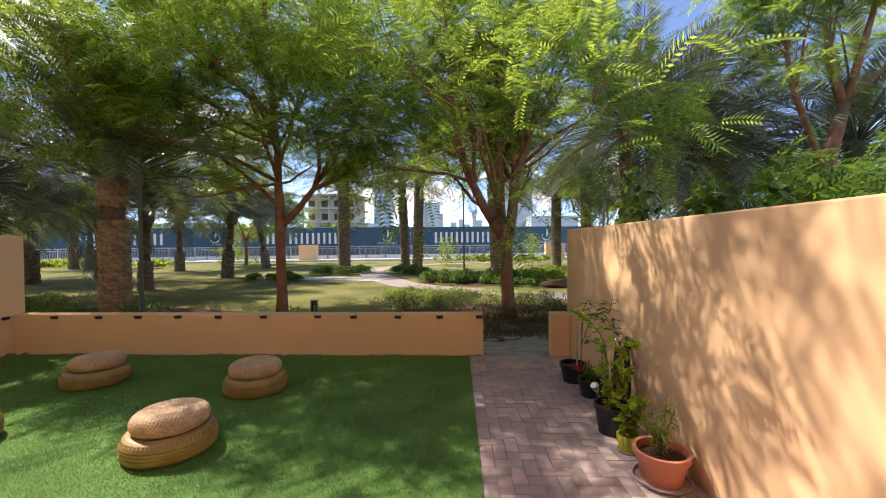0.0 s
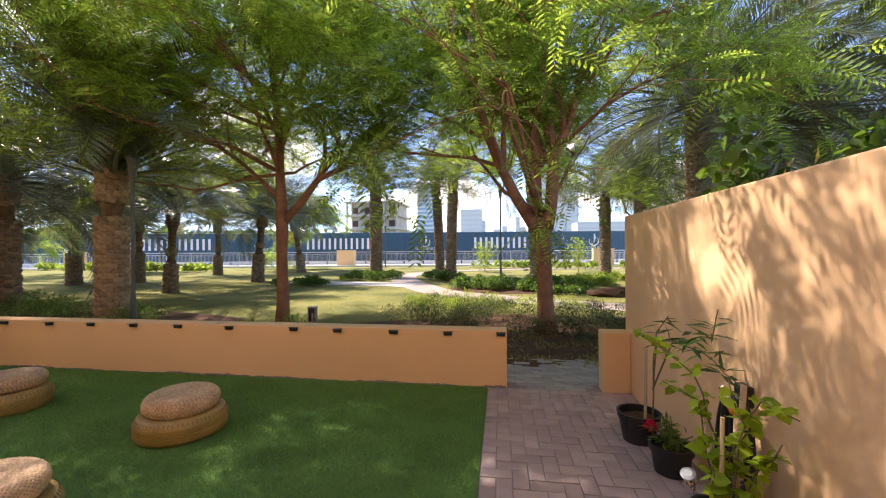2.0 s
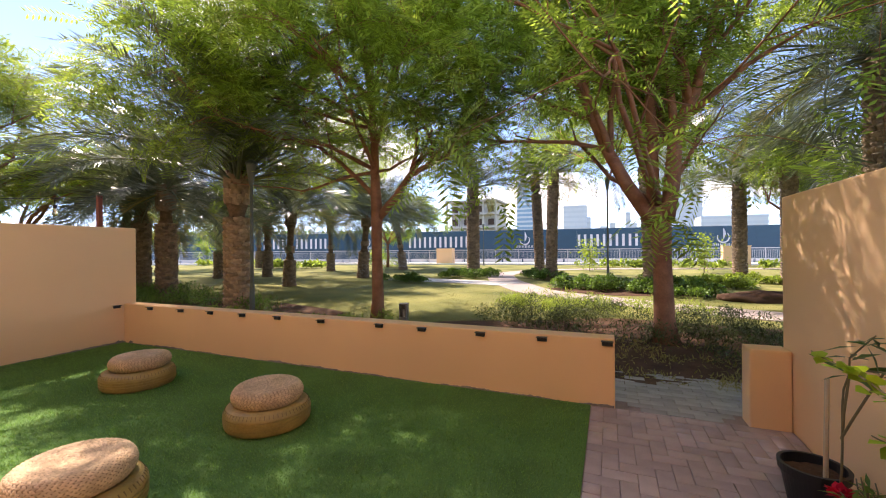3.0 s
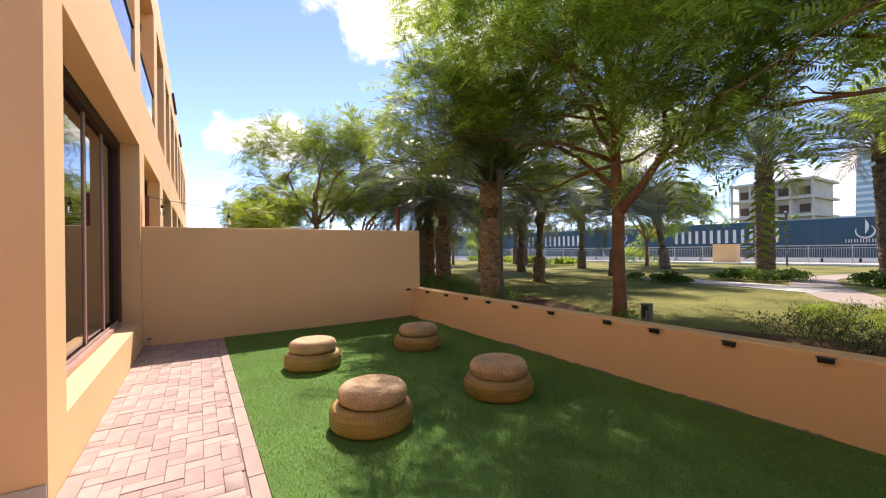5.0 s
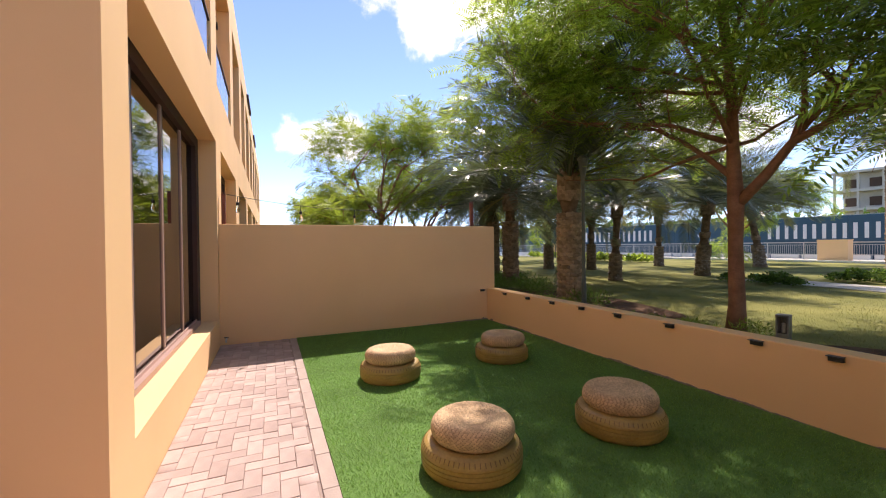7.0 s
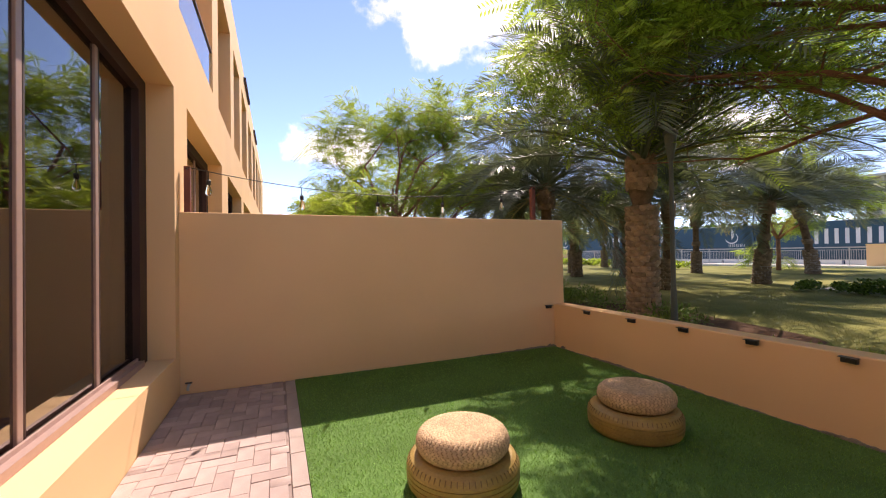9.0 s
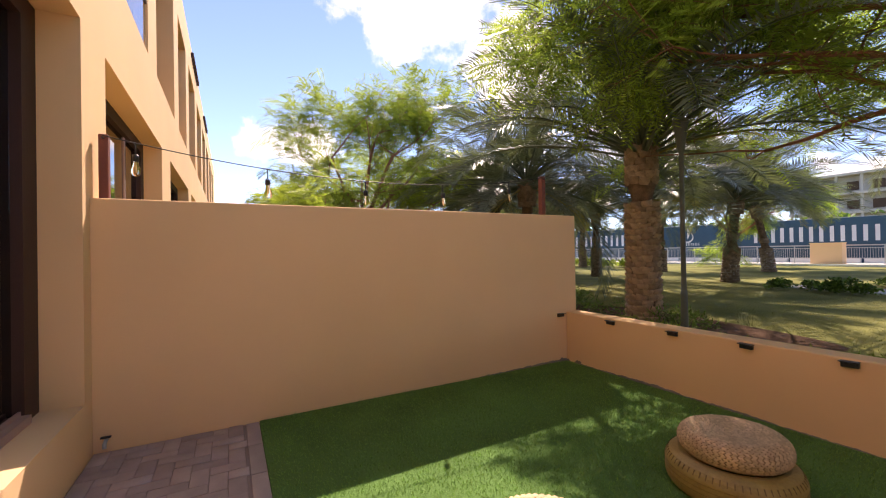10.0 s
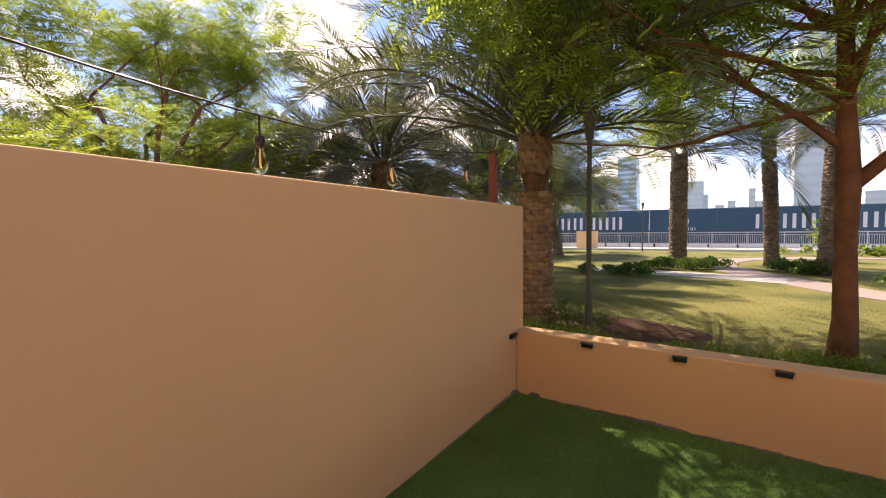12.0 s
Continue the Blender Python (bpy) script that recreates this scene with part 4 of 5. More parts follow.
for y in (1.47, 2.36, 3.21, 4.04, 4.90):
    u = (y - 1.28) / 4.16
    top = 2.235 - 0.20 * 4 * u * (1 - u)
    if first is None:
        first = thing("festoon_bulb", "clear amber pear-shaped bulb in a black socket", "light bulb", "bulbs on the festoon cable", at=pose(WALL_X - 0.05, y, top))
        bm = bmesh.new()
        tube(bm, [(0, 0, 0), (0.003, 0, -0.04), (0, 0, -0.09)], 0.005, 6)
        part("drop_wire", bm, BLACK_PLASTIC, first)
        bm = bmesh.new()
        lathe(bm, [(0, -0.085), (0.018, -0.086), (0.021, -0.10), (0.021, -0.135), (0, -0.136)], 16)
        part("socket", bm, BLACK_PLASTIC, first, smooth=True)
        bm = bmesh.new()
        lathe(bm, [(0.013, -0.137), (0.018, -0.155), (0.031, -0.20), (0.030, -0.225), (0.018, -0.242), (0, -0.247)], 20)
        part("bulb", bm, AMBER, first, smooth=True).visible_shadow = False
        bm = bmesh.new()
        tube(bm, [(0, 0, -0.14), (0.007, 0, -0.18), (-0.007, 0, -0.22), (0, 0, -0.145)], 0.004, 5)
        part("filament", bm, GOLD, first)
    else:
        copy_thing(first, pose(WALL_X - 0.05, y, top, 0, 2 * math.sin(y * 7), y * 50))

# ---- pots along the east wall ----
def pot(name, label, x, y, z, r_top, r_foot, h, mat, rim=0.02, ribs=0, saucer=None):
    t = thing(name, label, "plant pot", "pots along the wall", at=pose(x, y, z))
    bm = bmesh.new()
    lathe(bm, [(0, 0.0), (r_foot, 0.0), (r_top * 0.97, h - 0.045), (r_top * 0.97 + rim, h - 0.043), (r_top + rim, h), (r_top - 0.008, h), (r_top * 0.93, h - 0.06), (0, h - 0.06)], 40)
    if ribs:
        for v in bm.verts:
            a = math.atan2(v.co.y, v.co.x)
            k = 1 + 0.05 * math.cos(a * ribs)
            v.co.x, v.co.y = v.co.x * k, v.co.y * k
    part("pot", bm, mat, t, smooth=False)
    bm = bmesh.new()
    n = 26
    rng = random.Random(name)
    c = bm.verts.new((0, 0, h - 0.045))
    ring1 = [bm.verts.new((r_top * 0.5 * math.cos(2 * math.pi * i / n), r_top * 0.5 * math.sin(2 * math.pi * i / n), h - 0.045 + rng.uniform(-0.012, 0.012))) for i in range(n)]
    ring2 = [bm.verts.new((r_top * 0.925 * math.cos(2 * math.pi * i / n), r_top * 0.925 * math.sin(2 * math.pi * i / n), h - 0.05 + rng.uniform(-0.008, 0.008))) for i in range(n)]
    for i in range(n):
        bm.faces.new((c, ring1[i], ring1[(i + 1) % n]))
        bm.faces.new((ring1[i], ring2[i], ring2[(i + 1) % n], ring1[(i + 1) % n]))
    part("soil", bm, SOIL, t, "dark potting soil")
    if saucer:
        bm = bmesh.new()
        lathe(bm, [(0, 0.0), (saucer * 0.9, 0), (saucer, 0.025), (saucer - 0.01, 0.025), (saucer * 0.88, 0.008), (0, 0.008)], 36)
        s = part("saucer", bm, KERB, t, "shallow grey saucer")
        s.location.z = -0.009
    return t


def leaf_shape(kind):
    if kind == "heart":
        v = [[0, 0, 0], [0.18, 0.42, 0.03], [0.62, 0.40, 0.03], [1.0, 0, -0.12], [0.62, -0.40, 0.03], [0.18, -0.42, 0.03], [0.5, 0, -0.04]]
        return np.array(v), np.array([[0, 3, 2, 1], [0, 5, 4, 3]]), None
    v = [[0, 0, 0], [0.45, 0.10, 0.03], [1.0, 0, -0.10], [0.45, -0.10, 0.03], [0.45, 0, -0.015]]
    return np.array(v), np.array([[0, 4, 2, 1], [0, 3, 2, 4]]), None


def plant(name, label, x, y, z, stems, leaf_mat, kind, size, per_stem, seed, stem_mat, from_u=0.2):
    """stems: lists of points from the base; leaves set along each."""
    t = thing(name, label, "potted plant", "plants along the wall", at=pose(x, y, z))
    rng = np.random.default_rng(seed)
    tv, tf, tri = leaf_shape(kind)
    for st in stems:
        bm = bmesh.new()
        pts = [Vector(p) for p in st]
        fine = []
        for a, b in zip(pts, pts[1:]):
            fine += [a.lerp(b, k / 3) + Vector(rng.normal(0, 0.006, 3)) for k in range(3)]
        fine.append(pts[-1])
        tube(bm, fine, [0.006 * (1 - 0.6 * i / len(fine)) for i in range(len(fine))], 5)
        stem = part("stem", bm, stem_mat, t, smooth=True)
        u = rng.uniform(from_u, 1.0, per_stem)
        idx = (u * (len(fine) - 1)).astype(int)
        pos = np.array([fine[i] for i in idx]) + rng.normal(0, 0.012, (per_stem, 3))
        fw = rng.normal(0, 1, (per_stem, 3)) * np.array([1, 1, 0.4])
        sizes = rng.uniform(0.7, 1.25, per_stem) * size
        v, f = scatter(tv, tf, pos, turns_from(fw, rng, 0.4), sizes)
        me = bulk("leaves", v, f, leaf_mat)
        lv = part("foliage", me, None, stem)
        tagged(lv, kind="stuff")
    return t


TWIG = material("green_twig", (0.20, 0.16, 0.08), 0.8, vary=0.2, grain=60, bump=0.1)
CANE = material("pale_bamboo_cane", (0.55, 0.43, 0.28), 0.7, vary=0.15, grain=50, stain=8, bump=0.1)
RED_PETAL = leaf_material("crimson_petal", (0.62, 0.01, 0.05), (0.7, 0.02, 0.05), 0.2, 0.5, 0.3)
YELLOW_POT = material("lime_glazed_ceramic", (0.52, 0.56, 0.05), 0.3, vary=0.1, grain=30, bump=0.03)
CLEAR = glass_material("clear_plastic", (0.95, 0.95, 0.95))

pot("terracotta_pot", "round terracotta plastic pot on a grey saucer", 1.44, 2.76, 0.012, 0.165, 0.125, 0.205, TERRACOTTA, 0.016, saucer=0.185)
pot("ceramic_pot", "small ribbed lime-yellow ceramic pot", 1.38, 3.14, 0.002, 0.078, 0.06, 0.13, YELLOW_POT, 0.006, ribs=12, saucer=0.085)
pot("plastic_pot", "tall black plastic nursery pot", 1.38, 3.45, 0.002, 0.145, 0.115, 0.24, BLACK_PLASTIC, 0.010)
pot("plastic_pot", "black plastic nursery pot with small shrub", 1.46, 4.25, 0.002, 0.125, 0.10, 0.18, BLACK_PLASTIC, 0.010)
pot("plastic_pot", "black plastic nursery pot with a red flower", 1.40, 4.68, 0.002, 0.145, 0.11, 0.215, BLACK_PLASTIC, 0.010)


def wild(rng, n, height, spread, base=0.0):
    out = []
    for i in range(n):
        a = rng.uniform(0, 2 * math.pi)
        r = spread * rng.uniform(0.3, 1.0)
        h = height * rng.uniform(0.55, 1.0)
        dx, dy = min(0.12, math.cos(a) * r), math.sin(a) * r
        out.append([(0, 0, 0), (dx * 0.3, dy * 0.3, h * 0.5), (dx, dy, h)])
    return out


R = random.Random(8)
plant("bushy_herb", "leggy young shrub with small yellow-green leaves", 1.44, 2.76, 0.165, wild(R, 9, 0.40, 0.20), LEAF_YOUNG, "lance", 0.055, 34, 3, TWIG, 0.3)
plant("bushy_herb", "dense bright green herb in the ceramic pot", 1.38, 3.14, 0.085, wild(R, 9, 0.42, 0.16), LEAF_LIME, "heart", 0.055, 30, 4, TWIG, 0.2)
plant("climber", "lime-green heart-leaved climber tied to canes", 1.38, 3.45, 0.19,
      [[(0, 0, 0), (0.0, 0.08, 0.35), (-0.04, 0.2, 0.62), (-0.1, 0.45, 0.70), (-0.16, 0.75, 0.74)], [(0, 0, 0), (0.03, -0.05, 0.4), (0.05, -0.15, 0.62), (0.08, -0.33, 0.62)],
       [(0, 0, 0), (-0.06, 0.05, 0.3), (-0.05, 0.15, 0.52), (-0.12, 0.4, 0.52)], [(0, 0, 0), (0.02, 0.02, 0.25), (0.0, -0.12, 0.5), (-0.02, -0.06, 0.68)], [(0, 0, 0), (-0.08, -0.06, 0.16), (-0.1, -0.1, 0.3)],
       [(0, 0, 0), (0.06, -0.1, 0.3), (0.09, -0.22, 0.48)]], LEAF_LIME, "heart", 0.062, 40, 6, TWIG, 0.1)
plant("pot_shrub", "small dark-leaved shrub in a black pot", 1.46, 4.25, 0.13, wild(R, 7, 0.26, 0.16), LEAF_SHRUB, "lance", 0.08, 18, 7, TWIG, 0.3)
plant("oleander", "tall thin oleander with long narrow dark leaves", 1.42, 4.35, 0.17,
      [[(0, 0.1, 0), (0.0, 0.08, 0.45), (-0.02, -0.05, 0.72), (-0.03, -0.25, 0.86)], [(0, 0.1, 0.3), (0.0, 0.0, 0.66), (0.03, -0.3, 0.74), (0.06, -0.58, 0.80), (0.07, -0.62, 0.96)],
       [(0, 0.1, 0.3), (0.02, -0.2, 0.70), (0.05, -0.5, 0.70), (0.09, -0.75, 0.62)]], LEAF_DARK, "lance", 0.13, 22, 9, TWIG, 0.55)


def cane(x, y, z, dx, dy, l, w=0.011):
    t = thing("plant_stake", "pale wooden plant stake in a pot", "stake", "stakes in the pots", at=pose(x, y, z))
    bm = bmesh.new()
    tube(bm, [(0, 0, 0), (dx, dy, l)], [w, w * 0.95], 6)
    part("stake", bm, CANE, t)


cane(1.42, 4.60, 0.16, 0.01, 0.0, 0.55)
cane(1.37, 3.48, 0.18, 0.02, 0.18, 0.46, 0.014)
cane(1.42, 3.48, 0.18, 0.09, 0.07, 0.62, 0.014)
cane(1.34, 3.42, 0.18, 0.0, -0.02, 0.52, 0.009)

fl = thing("red_flower", "crimson flower head with ruffled petals", "flower", at=pose(1.36, 4.30, 0.25))
rng = np.random.default_rng(5)
tv, tf, _ = leaf_shape("heart")
n = 46
d = rng.normal(0, 1, (n, 3))
d[:, 2] = np.abs(d[:, 2]) * 0.8
v, f = scatter(tv, tf, d / np.linalg.norm(d, axis=1, keepdims=True) * 0.02, turns_from(d, rng, 0.6), rng.uniform(0.03, 0.05, n))
part("petals", bulk("petals", v, f, RED_PETAL), None, fl)
bm = bmesh.new()
tube(bm, [(0, 0, 0), (0.02, 0.03, -0.06), (0.05, 0.08, -0.09)], 0.005, 6)
part("stalk", bm, TWIG, fl)

hose = thing("garden_hose", "coiled black garden hose hung on the wall", "hose", at=pose(RIGHT_X - 0.05, 3.78, 0.68))
for k in range(6):
    bm = bmesh.new()
    pts = []
    drop = 0.46 + 0.025 * k
    for i in range(33):
        a = 2 * math.pi * i / 32
        w = 0.075 + 0.014 * k
        pts.append((-0.015 * (k % 3) - 0.005 * math.sin(3 * a), w * math.sin(a) * (1.15 - 0.25 * math.cos(a)), -drop / 2 + (drop / 2) * math.cos(a)))
    tube(bm, pts, 0.0105, 8)
    part("coil", bm, BLACK_PLASTIC, hose, smooth=True)
bm = bmesh.new()
box(bm, 0.0, 0.05, -0.05, 0.05, -0.06, 0.05, bevel=0.01)
tube(bm, [(0.03, 0, -0.02), (-0.07, 0, -0.02), (-0.08, 0, 0.03)], 0.014, 8)
part("hanger", bm, BLACK_PLASTIC, hose)
bm = bmesh.new()
tube(bm, [(-0.08, -0.02, 0.03), (-0.10, -0.07, 0.025), (-0.11, -0.13, -0.01)], [0.017, 0.015, 0.019], 10)
nozzle = part("nozzle", bm, STEEL, hose, "grey spray nozzle")
bm = bmesh.new()
tube(bm, [(-0.11, -0.13, -0.01), (-0.112, -0.17, -0.035)], [0.021, 0.017], 10)
part("nozzle_tip", bm, NOZZLE_ORANGE, nozzle, "orange nozzle tip")


def stake_light(x, y, z, rx, ry):
    t = thing("solar_stake_light", "clear plastic solar stake light leaning in a pot", "garden light", "solar stake lights", at=pose(x, y, z, rx, ry, 0))
    bm = bmesh.new()
    lathe(bm, [(0, -0.16), (0.006, -0.15), (0.012, -0.02), (0.012, 0.0), (0, 0.001)], 12)
    part("spike", bm, CLEAR, t)
    bm = bmesh.new()
    lathe(bm, [(0.014, 0.002), (0.026, 0.015), (0.030, 0.055), (0.024, 0.058), (0, 0.059)], 16)
    part("lens", bm, CLEAR, t)
    bm = bmesh.new()
    lathe(bm, [(0, 0.060), (0.034, 0.061), (0.034, 0.072), (0.02, 0.078), (0, 0.078)], 20)
    part("cap", bm, STEEL, t, "brushed steel cap")


stake_light(1.29, 3.58, 0.30, 20, -24)
stake_light(1.36, 3.10, 0.22, -18, 12)

# ---- park: beds, paths, lamps ----
def strip(name, line, width, z, mat, label, category):
    bm = bmesh.new()
    left, right = [], []
    for i, (x, y) in enumerate(line):
        a = line[max(i - 1, 0)]
        b = line[min(i + 1, len(line) - 1)]
        d = Vector((b[0] - a[0], b[1] - a[1], 0)).normalized()
        nr = Vector((-d.y, d.x, 0)) * width / 2
        left.append((Vector((x, y, 0)) + nr, Vector((x, y, 0)) - nr))
    rows_ = [[bm.verts.new(p + Vector((0, 0, h))) for p in pair for h in (z - 0.06, z)] for pair in left]
    for a, b in zip(rows_, rows_[1:]):
        bm.faces.new((a[1], b[1], b[3], a[3]))
        bm.faces.new((a[0], b[0], b[1], a[1]))
        bm.faces.new((a[2], b[2], b[3], a[3]))
    return tagged(new(name, finish(bm, name, mat)), label, category, kind="structure")


def smooth_line(pts, n=6):
    out = []
    P = [pts[0]] + pts + [pts[-1]]
    for i in range(1, len(P) - 2):
        for k in range(n):
            t = k / n
            c = []
            for q in range(2):
                p0, p1, p2, p3 = (P[i + j][q] for j in (-1, 0, 1, 2))
                c.append(0.5 * (2 * p1 + (p2 - p0) * t + (2 * p0 - 5 * p1 + 4 * p2 - p3) * t * t + (3 * p1 - p0 - 3 * p2 + p3) * t ** 3))
            out.append(tuple(c))
    out.append(pts[-1])
    return out


strip("path_1", smooth_line([(14, 9.5), (6, 11.3), (3.0, 12.1), (0.6, 13.4), (-1.6, 15.0), (-3.0, 17.4), (-4.3, 20.5), (-5.0, 24.5), (-3.0, 29.0), (3, 32.0), (14, 34)]), 1.35, 0.0, PATH, "winding pale pink paved park path", "path")
strip("path_2", smooth_line([(-3.2, 17.6), (-5.2, 18.2), (-7.6, 18.7), (-9.2, 19.0)]), 1.6, 0.004, CONCRETE, "pale paved sitting area in the lawn", "path")


def blob(name, cx, cy, rx, ry, mat, z, label, category, seed):
    bm = bmesh.new()
    rng = random.Random(seed)
    ph = [rng.uniform(0, 6.28) for _ in range(3)]
    n = 48
    c = bm.verts.new((cx, cy, z + 0.03))
    ring = []
    for i in range(n):
        a = 2 * math.pi * i / n
        k = 1 + 0.12 * math.sin(2 * a + ph[0]) + 0.07 * math.sin(5 * a + ph[1])
        ring.append(bm.verts.new((cx + rx * k * math.cos(a), cy + ry * k * math.sin(a), z)))
    for i in range(n):
        bm.faces.new((c, ring[i], ring[(i + 1) % n]))
    return tagged(new(name, finish(bm, name, mat)), label, category, kind="structure")


def shrubs(label, areas, count, size, height, mat, seed, kind="lance"):
    """A bed of low shrubs: many small leaves on short upright clumps."""
    rng = np.random.default_rng(seed)
    tv, tf, _ = leaf_shape(kind)
    pos = []
    for cx, cy, rx, ry in areas:
        m = max(4, int(rx * ry * 16))
        a, r = rng.uniform(0, 2 * math.pi, m), np.sqrt(rng.uniform(0, 1, m))
        cl = np.stack([cx + rx * r * np.cos(a), cy + ry * r * np.sin(a)], 1)
        share = int(count * rx * ry / sum(q[2] * q[3] for q in areas))
        pick = rng.integers(0, m, share)
        hh = rng.uniform(0.55, 1.15, m)[pick] * height
        p = np.zeros((share, 3))
        p[:, :2] = cl[pick] + rng.normal(0, 0.13, (share, 2))
        d = np.linalg.norm(p[:, :2] - cl[pick], axis=1)
        p[:, 2] = hh * np.sqrt(rng.uniform(0.02, 1, share)) * np.clip(1.15 - d * 1.6, 0.25, 1)
        pos.append(p)
    pos = np.concatenate(pos)
    fw = rng.normal(0, 0.8, pos.shape) + np.array([0, 0, 0.55])
    v, f = scatter(tv, tf, pos, turns_from(fw, rng, 0.7), rng.uniform(0.6, 1.3, len(pos)) * size)
    return tagged(new("shrub_bed", bulk("shrub_bed", v, f, mat)), label, "shrubs", kind="stuff")


blob("soil_1", 1.1, 8.4, 3.6, 2.3, SOIL, -0.008, "dark leaf-strewn soil under the tree", "soil", 1)
blob("soil_2", -8.6, 8.6, 3.4, 1.5, SOIL, -0.010, "dark soil under the palms", "soil", 2)
blob("soil_3", 0.8, 16.2, 2.2, 1.5, SOIL, -0.009, "dark soil of a planting bed", "soil", 3)
shrubs("sparse ground cover under the flame tree, darkened for its shade", [(1.0, 9.4, 3.0, 1.5), (-0.6, 10.6, 1.4, 1.4), (2.2, 8.3, 1.3, 1.0)], 17000, 0.07, 0.34, LEAF_BED_SHADED, 1)
shrubs("light green ground cover beside the lawn", [(-0.9, 11.3, 1.3, 1.2), (0.8, 11.2, 1.6, 0.8)], 6000, 0.08, 0.36, LEAF_YOUNG, 2)
shrubs("low green shrubs along the outside of the wall", [(-5.0, 7.3, 1.9, 0.5), (-3.3, 7.9, 0.9, 0.4), (-6.8, 7.7, 0.7, 0.6)], 6500, 0.085, 0.26, LEAF_YOUNG, 3)
shrubs("dark shrubs round the palm trunks", [(-8.6, 8.7, 2.2, 0.9), (-11.5, 9.6, 2.2, 0.9), (-14.5, 10.5, 2.0, 1.2)], 10000, 0.09, 0.36, LEAF_SHRUB, 4)
shrubs("dense green planting round the lamp post", [(0.7, 16.3, 2.0, 1.0), (-0.6, 17.0, 0.9, 0.9), (2.2, 15.4, 1.0, 0.7)], 15000, 0.065, 0.42, LEAF_SHRUB, 5, "heart")
shrubs("dense green planting at the palm feet", [(-6.2, 20.9, 1.5, 1.0), (-2.5, 20.9, 1.2, 0.9), (-8.0, 17.2, 1.5, 0.4)], 15000, 0.065, 0.42, LEAF_SHRUB, 6, "heart")
shrubs("bright green shrubs by the path", [(4.0, 18.8, 1.3, 1.0), (2.6, 20.3, 0.9, 0.7), (5.4, 20.5, 1.2, 0.8)], 11000, 0.07, 0.34, LEAF_YOUNG, 7, "heart")
shrubs("low clipped hedge along the road", [(4, 33.0, 6, 0.5), (-24, 27.5, 5, 0.6), (13, 33.5, 4, 0.6), (-33, 30, 6, 1.0)], 9000, 0.16, 0.55, LEAF_YOUNG, 8, "heart")
shrubs("fallen dry leaves and twigs on the soil", [(1.1, 7.6, 2.6, 1.0)], 3000, 0.06, 0.04, LEAF_PALM_DRY, 9)
shrubs("tangled garden shrub behind the wall", [(2.35, 4.6, 0.35, 1.2), (2.9, 3.6, 0.6, 2.0)], 10000, 0.09, 2.12, LEAF_SHRUB, 10, "heart")
for place, seed in [((4.6, 5.4, -0.02), 61), ((4.3, 3.0, -0.02), 62), ((6.6, 6.6, -0.02), 63)]:
    feather_tree("garden_shrub", "feathery fern-like shrub in the next garden", place,
                 [(1, (0.6, 0.2, 0.8), 0.8, 0.03), (1, (-0.6, -0.2, 0.8), 0.8, 0.03), (1, (0.1, 0.8, 0.8), 0.8, 0.03), (1, (0.1, -0.8, 0.8), 0.8, 0.03)],
                 [(0, 0, 0, 0.05), (0, 0, 0.8, 0.04)], 1900, seed, LEAF_SHRUB, size=0.95, spread=0.9, category="shrub")
shrubs("dry twiggy creeper over the wall top", [(2.2, 4.9, 0.3, 0.7)], 1500, 0.12, 2.12, LEAF_PALM_DRY, 13)
bm = bmesh.new()
bmesh.ops.create_icosphere(bm, subdivisions=4, radius=1)
for v in bm.verts:
    nn = 1 + 0.3 * noise.noise(v.co * 1.7) + 0.12 * noise.noise(v.co * 5)
    v.co = Vector((4.1 + v.co.x * 0.95 * nn, 14.6 + v.co.y * 0.45 * nn, v.co.z * 0.26 * nn))
tagged(new("soil_heap", finish(bm, "soil_heap", SOIL, True)), "heap of dark soil on the lawn", "soil heap", kind="stuff")


def sapling(x, y, h, seed):
    rng = np.random.default_rng(seed)
    t = thing("sapling", "young bright green broad-leaved sapling with a stake", "sapling", "saplings by the path", at=pose(x, y, -0.02))
    bm = bmesh.new()
    tube(bm, [(0, 0, 0), (0.02, 0, h * 0.5), (0, 0.02, h)], [0.03, 0.02, 0.008], 6)
    part("trunk", bm, TWIG, t)
    bm = bmesh.new()
    tube(bm, [(0.15, 0, 0), (0.12, 0, h * 0.8)], 0.016, 6)
    part("stake", bm, CANE, t)
    tv, tf, _ = leaf_shape("heart")
    n = 420
    p = rng.normal(0, 1, (n, 3)) * np.array([0.38, 0.38, 0.28 * h]) + np.array([0, 0, h * 0.72])
    p[:, 2] = np.clip(p[:, 2], 0.2, h * 1.15)
    v, f = scatter(tv, tf, p, turns_from(rng.normal(0, 1, (n, 3)), rng, 0.6), rng.uniform(0.08, 0.16, n))
    tagged(part("crown", bulk("crown", v, f, LEAF_YOUNG), None, t), kind="stuff")


sapling(-0.7, 28.0, 1.7, 1)
sapling(5.3, 28.0, 1.9, 2)


def lamp_post(x, y, h, label):
    t = thing("park_lamp", label, "street lamp", "park lamp posts", at=pose(x, y, -0.02))
    bm = bmesh.new()
    lathe(bm, [(0, 0), (0.11, 0), (0.11, 0.03), (0.055, 0.06), (0.046, 0.7), (0.036, 0.75), (0.033, h - 0.55), (0, h - 0.55)], 18)
    part("pole", bm, POLE_GREEN, t, smooth=False)
    bm = bmesh.new()
    lathe(bm, [(0.036, h - 0.549), (0.05, h - 0.50), (0.10, h - 0.12), (0.09, h - 0.12), (0.0, h - 0.13)], 20)
    part("lantern", bm, POLE_GREEN, t)
    bm = bmesh.new()
    lathe(bm, [(0, h - 0.118), (0.12, h - 0.117), (0.11, h - 0.07), (0.05, h - 0.02), (0, h)], 20)
    part("cap", bm, POLE_GREEN, t)


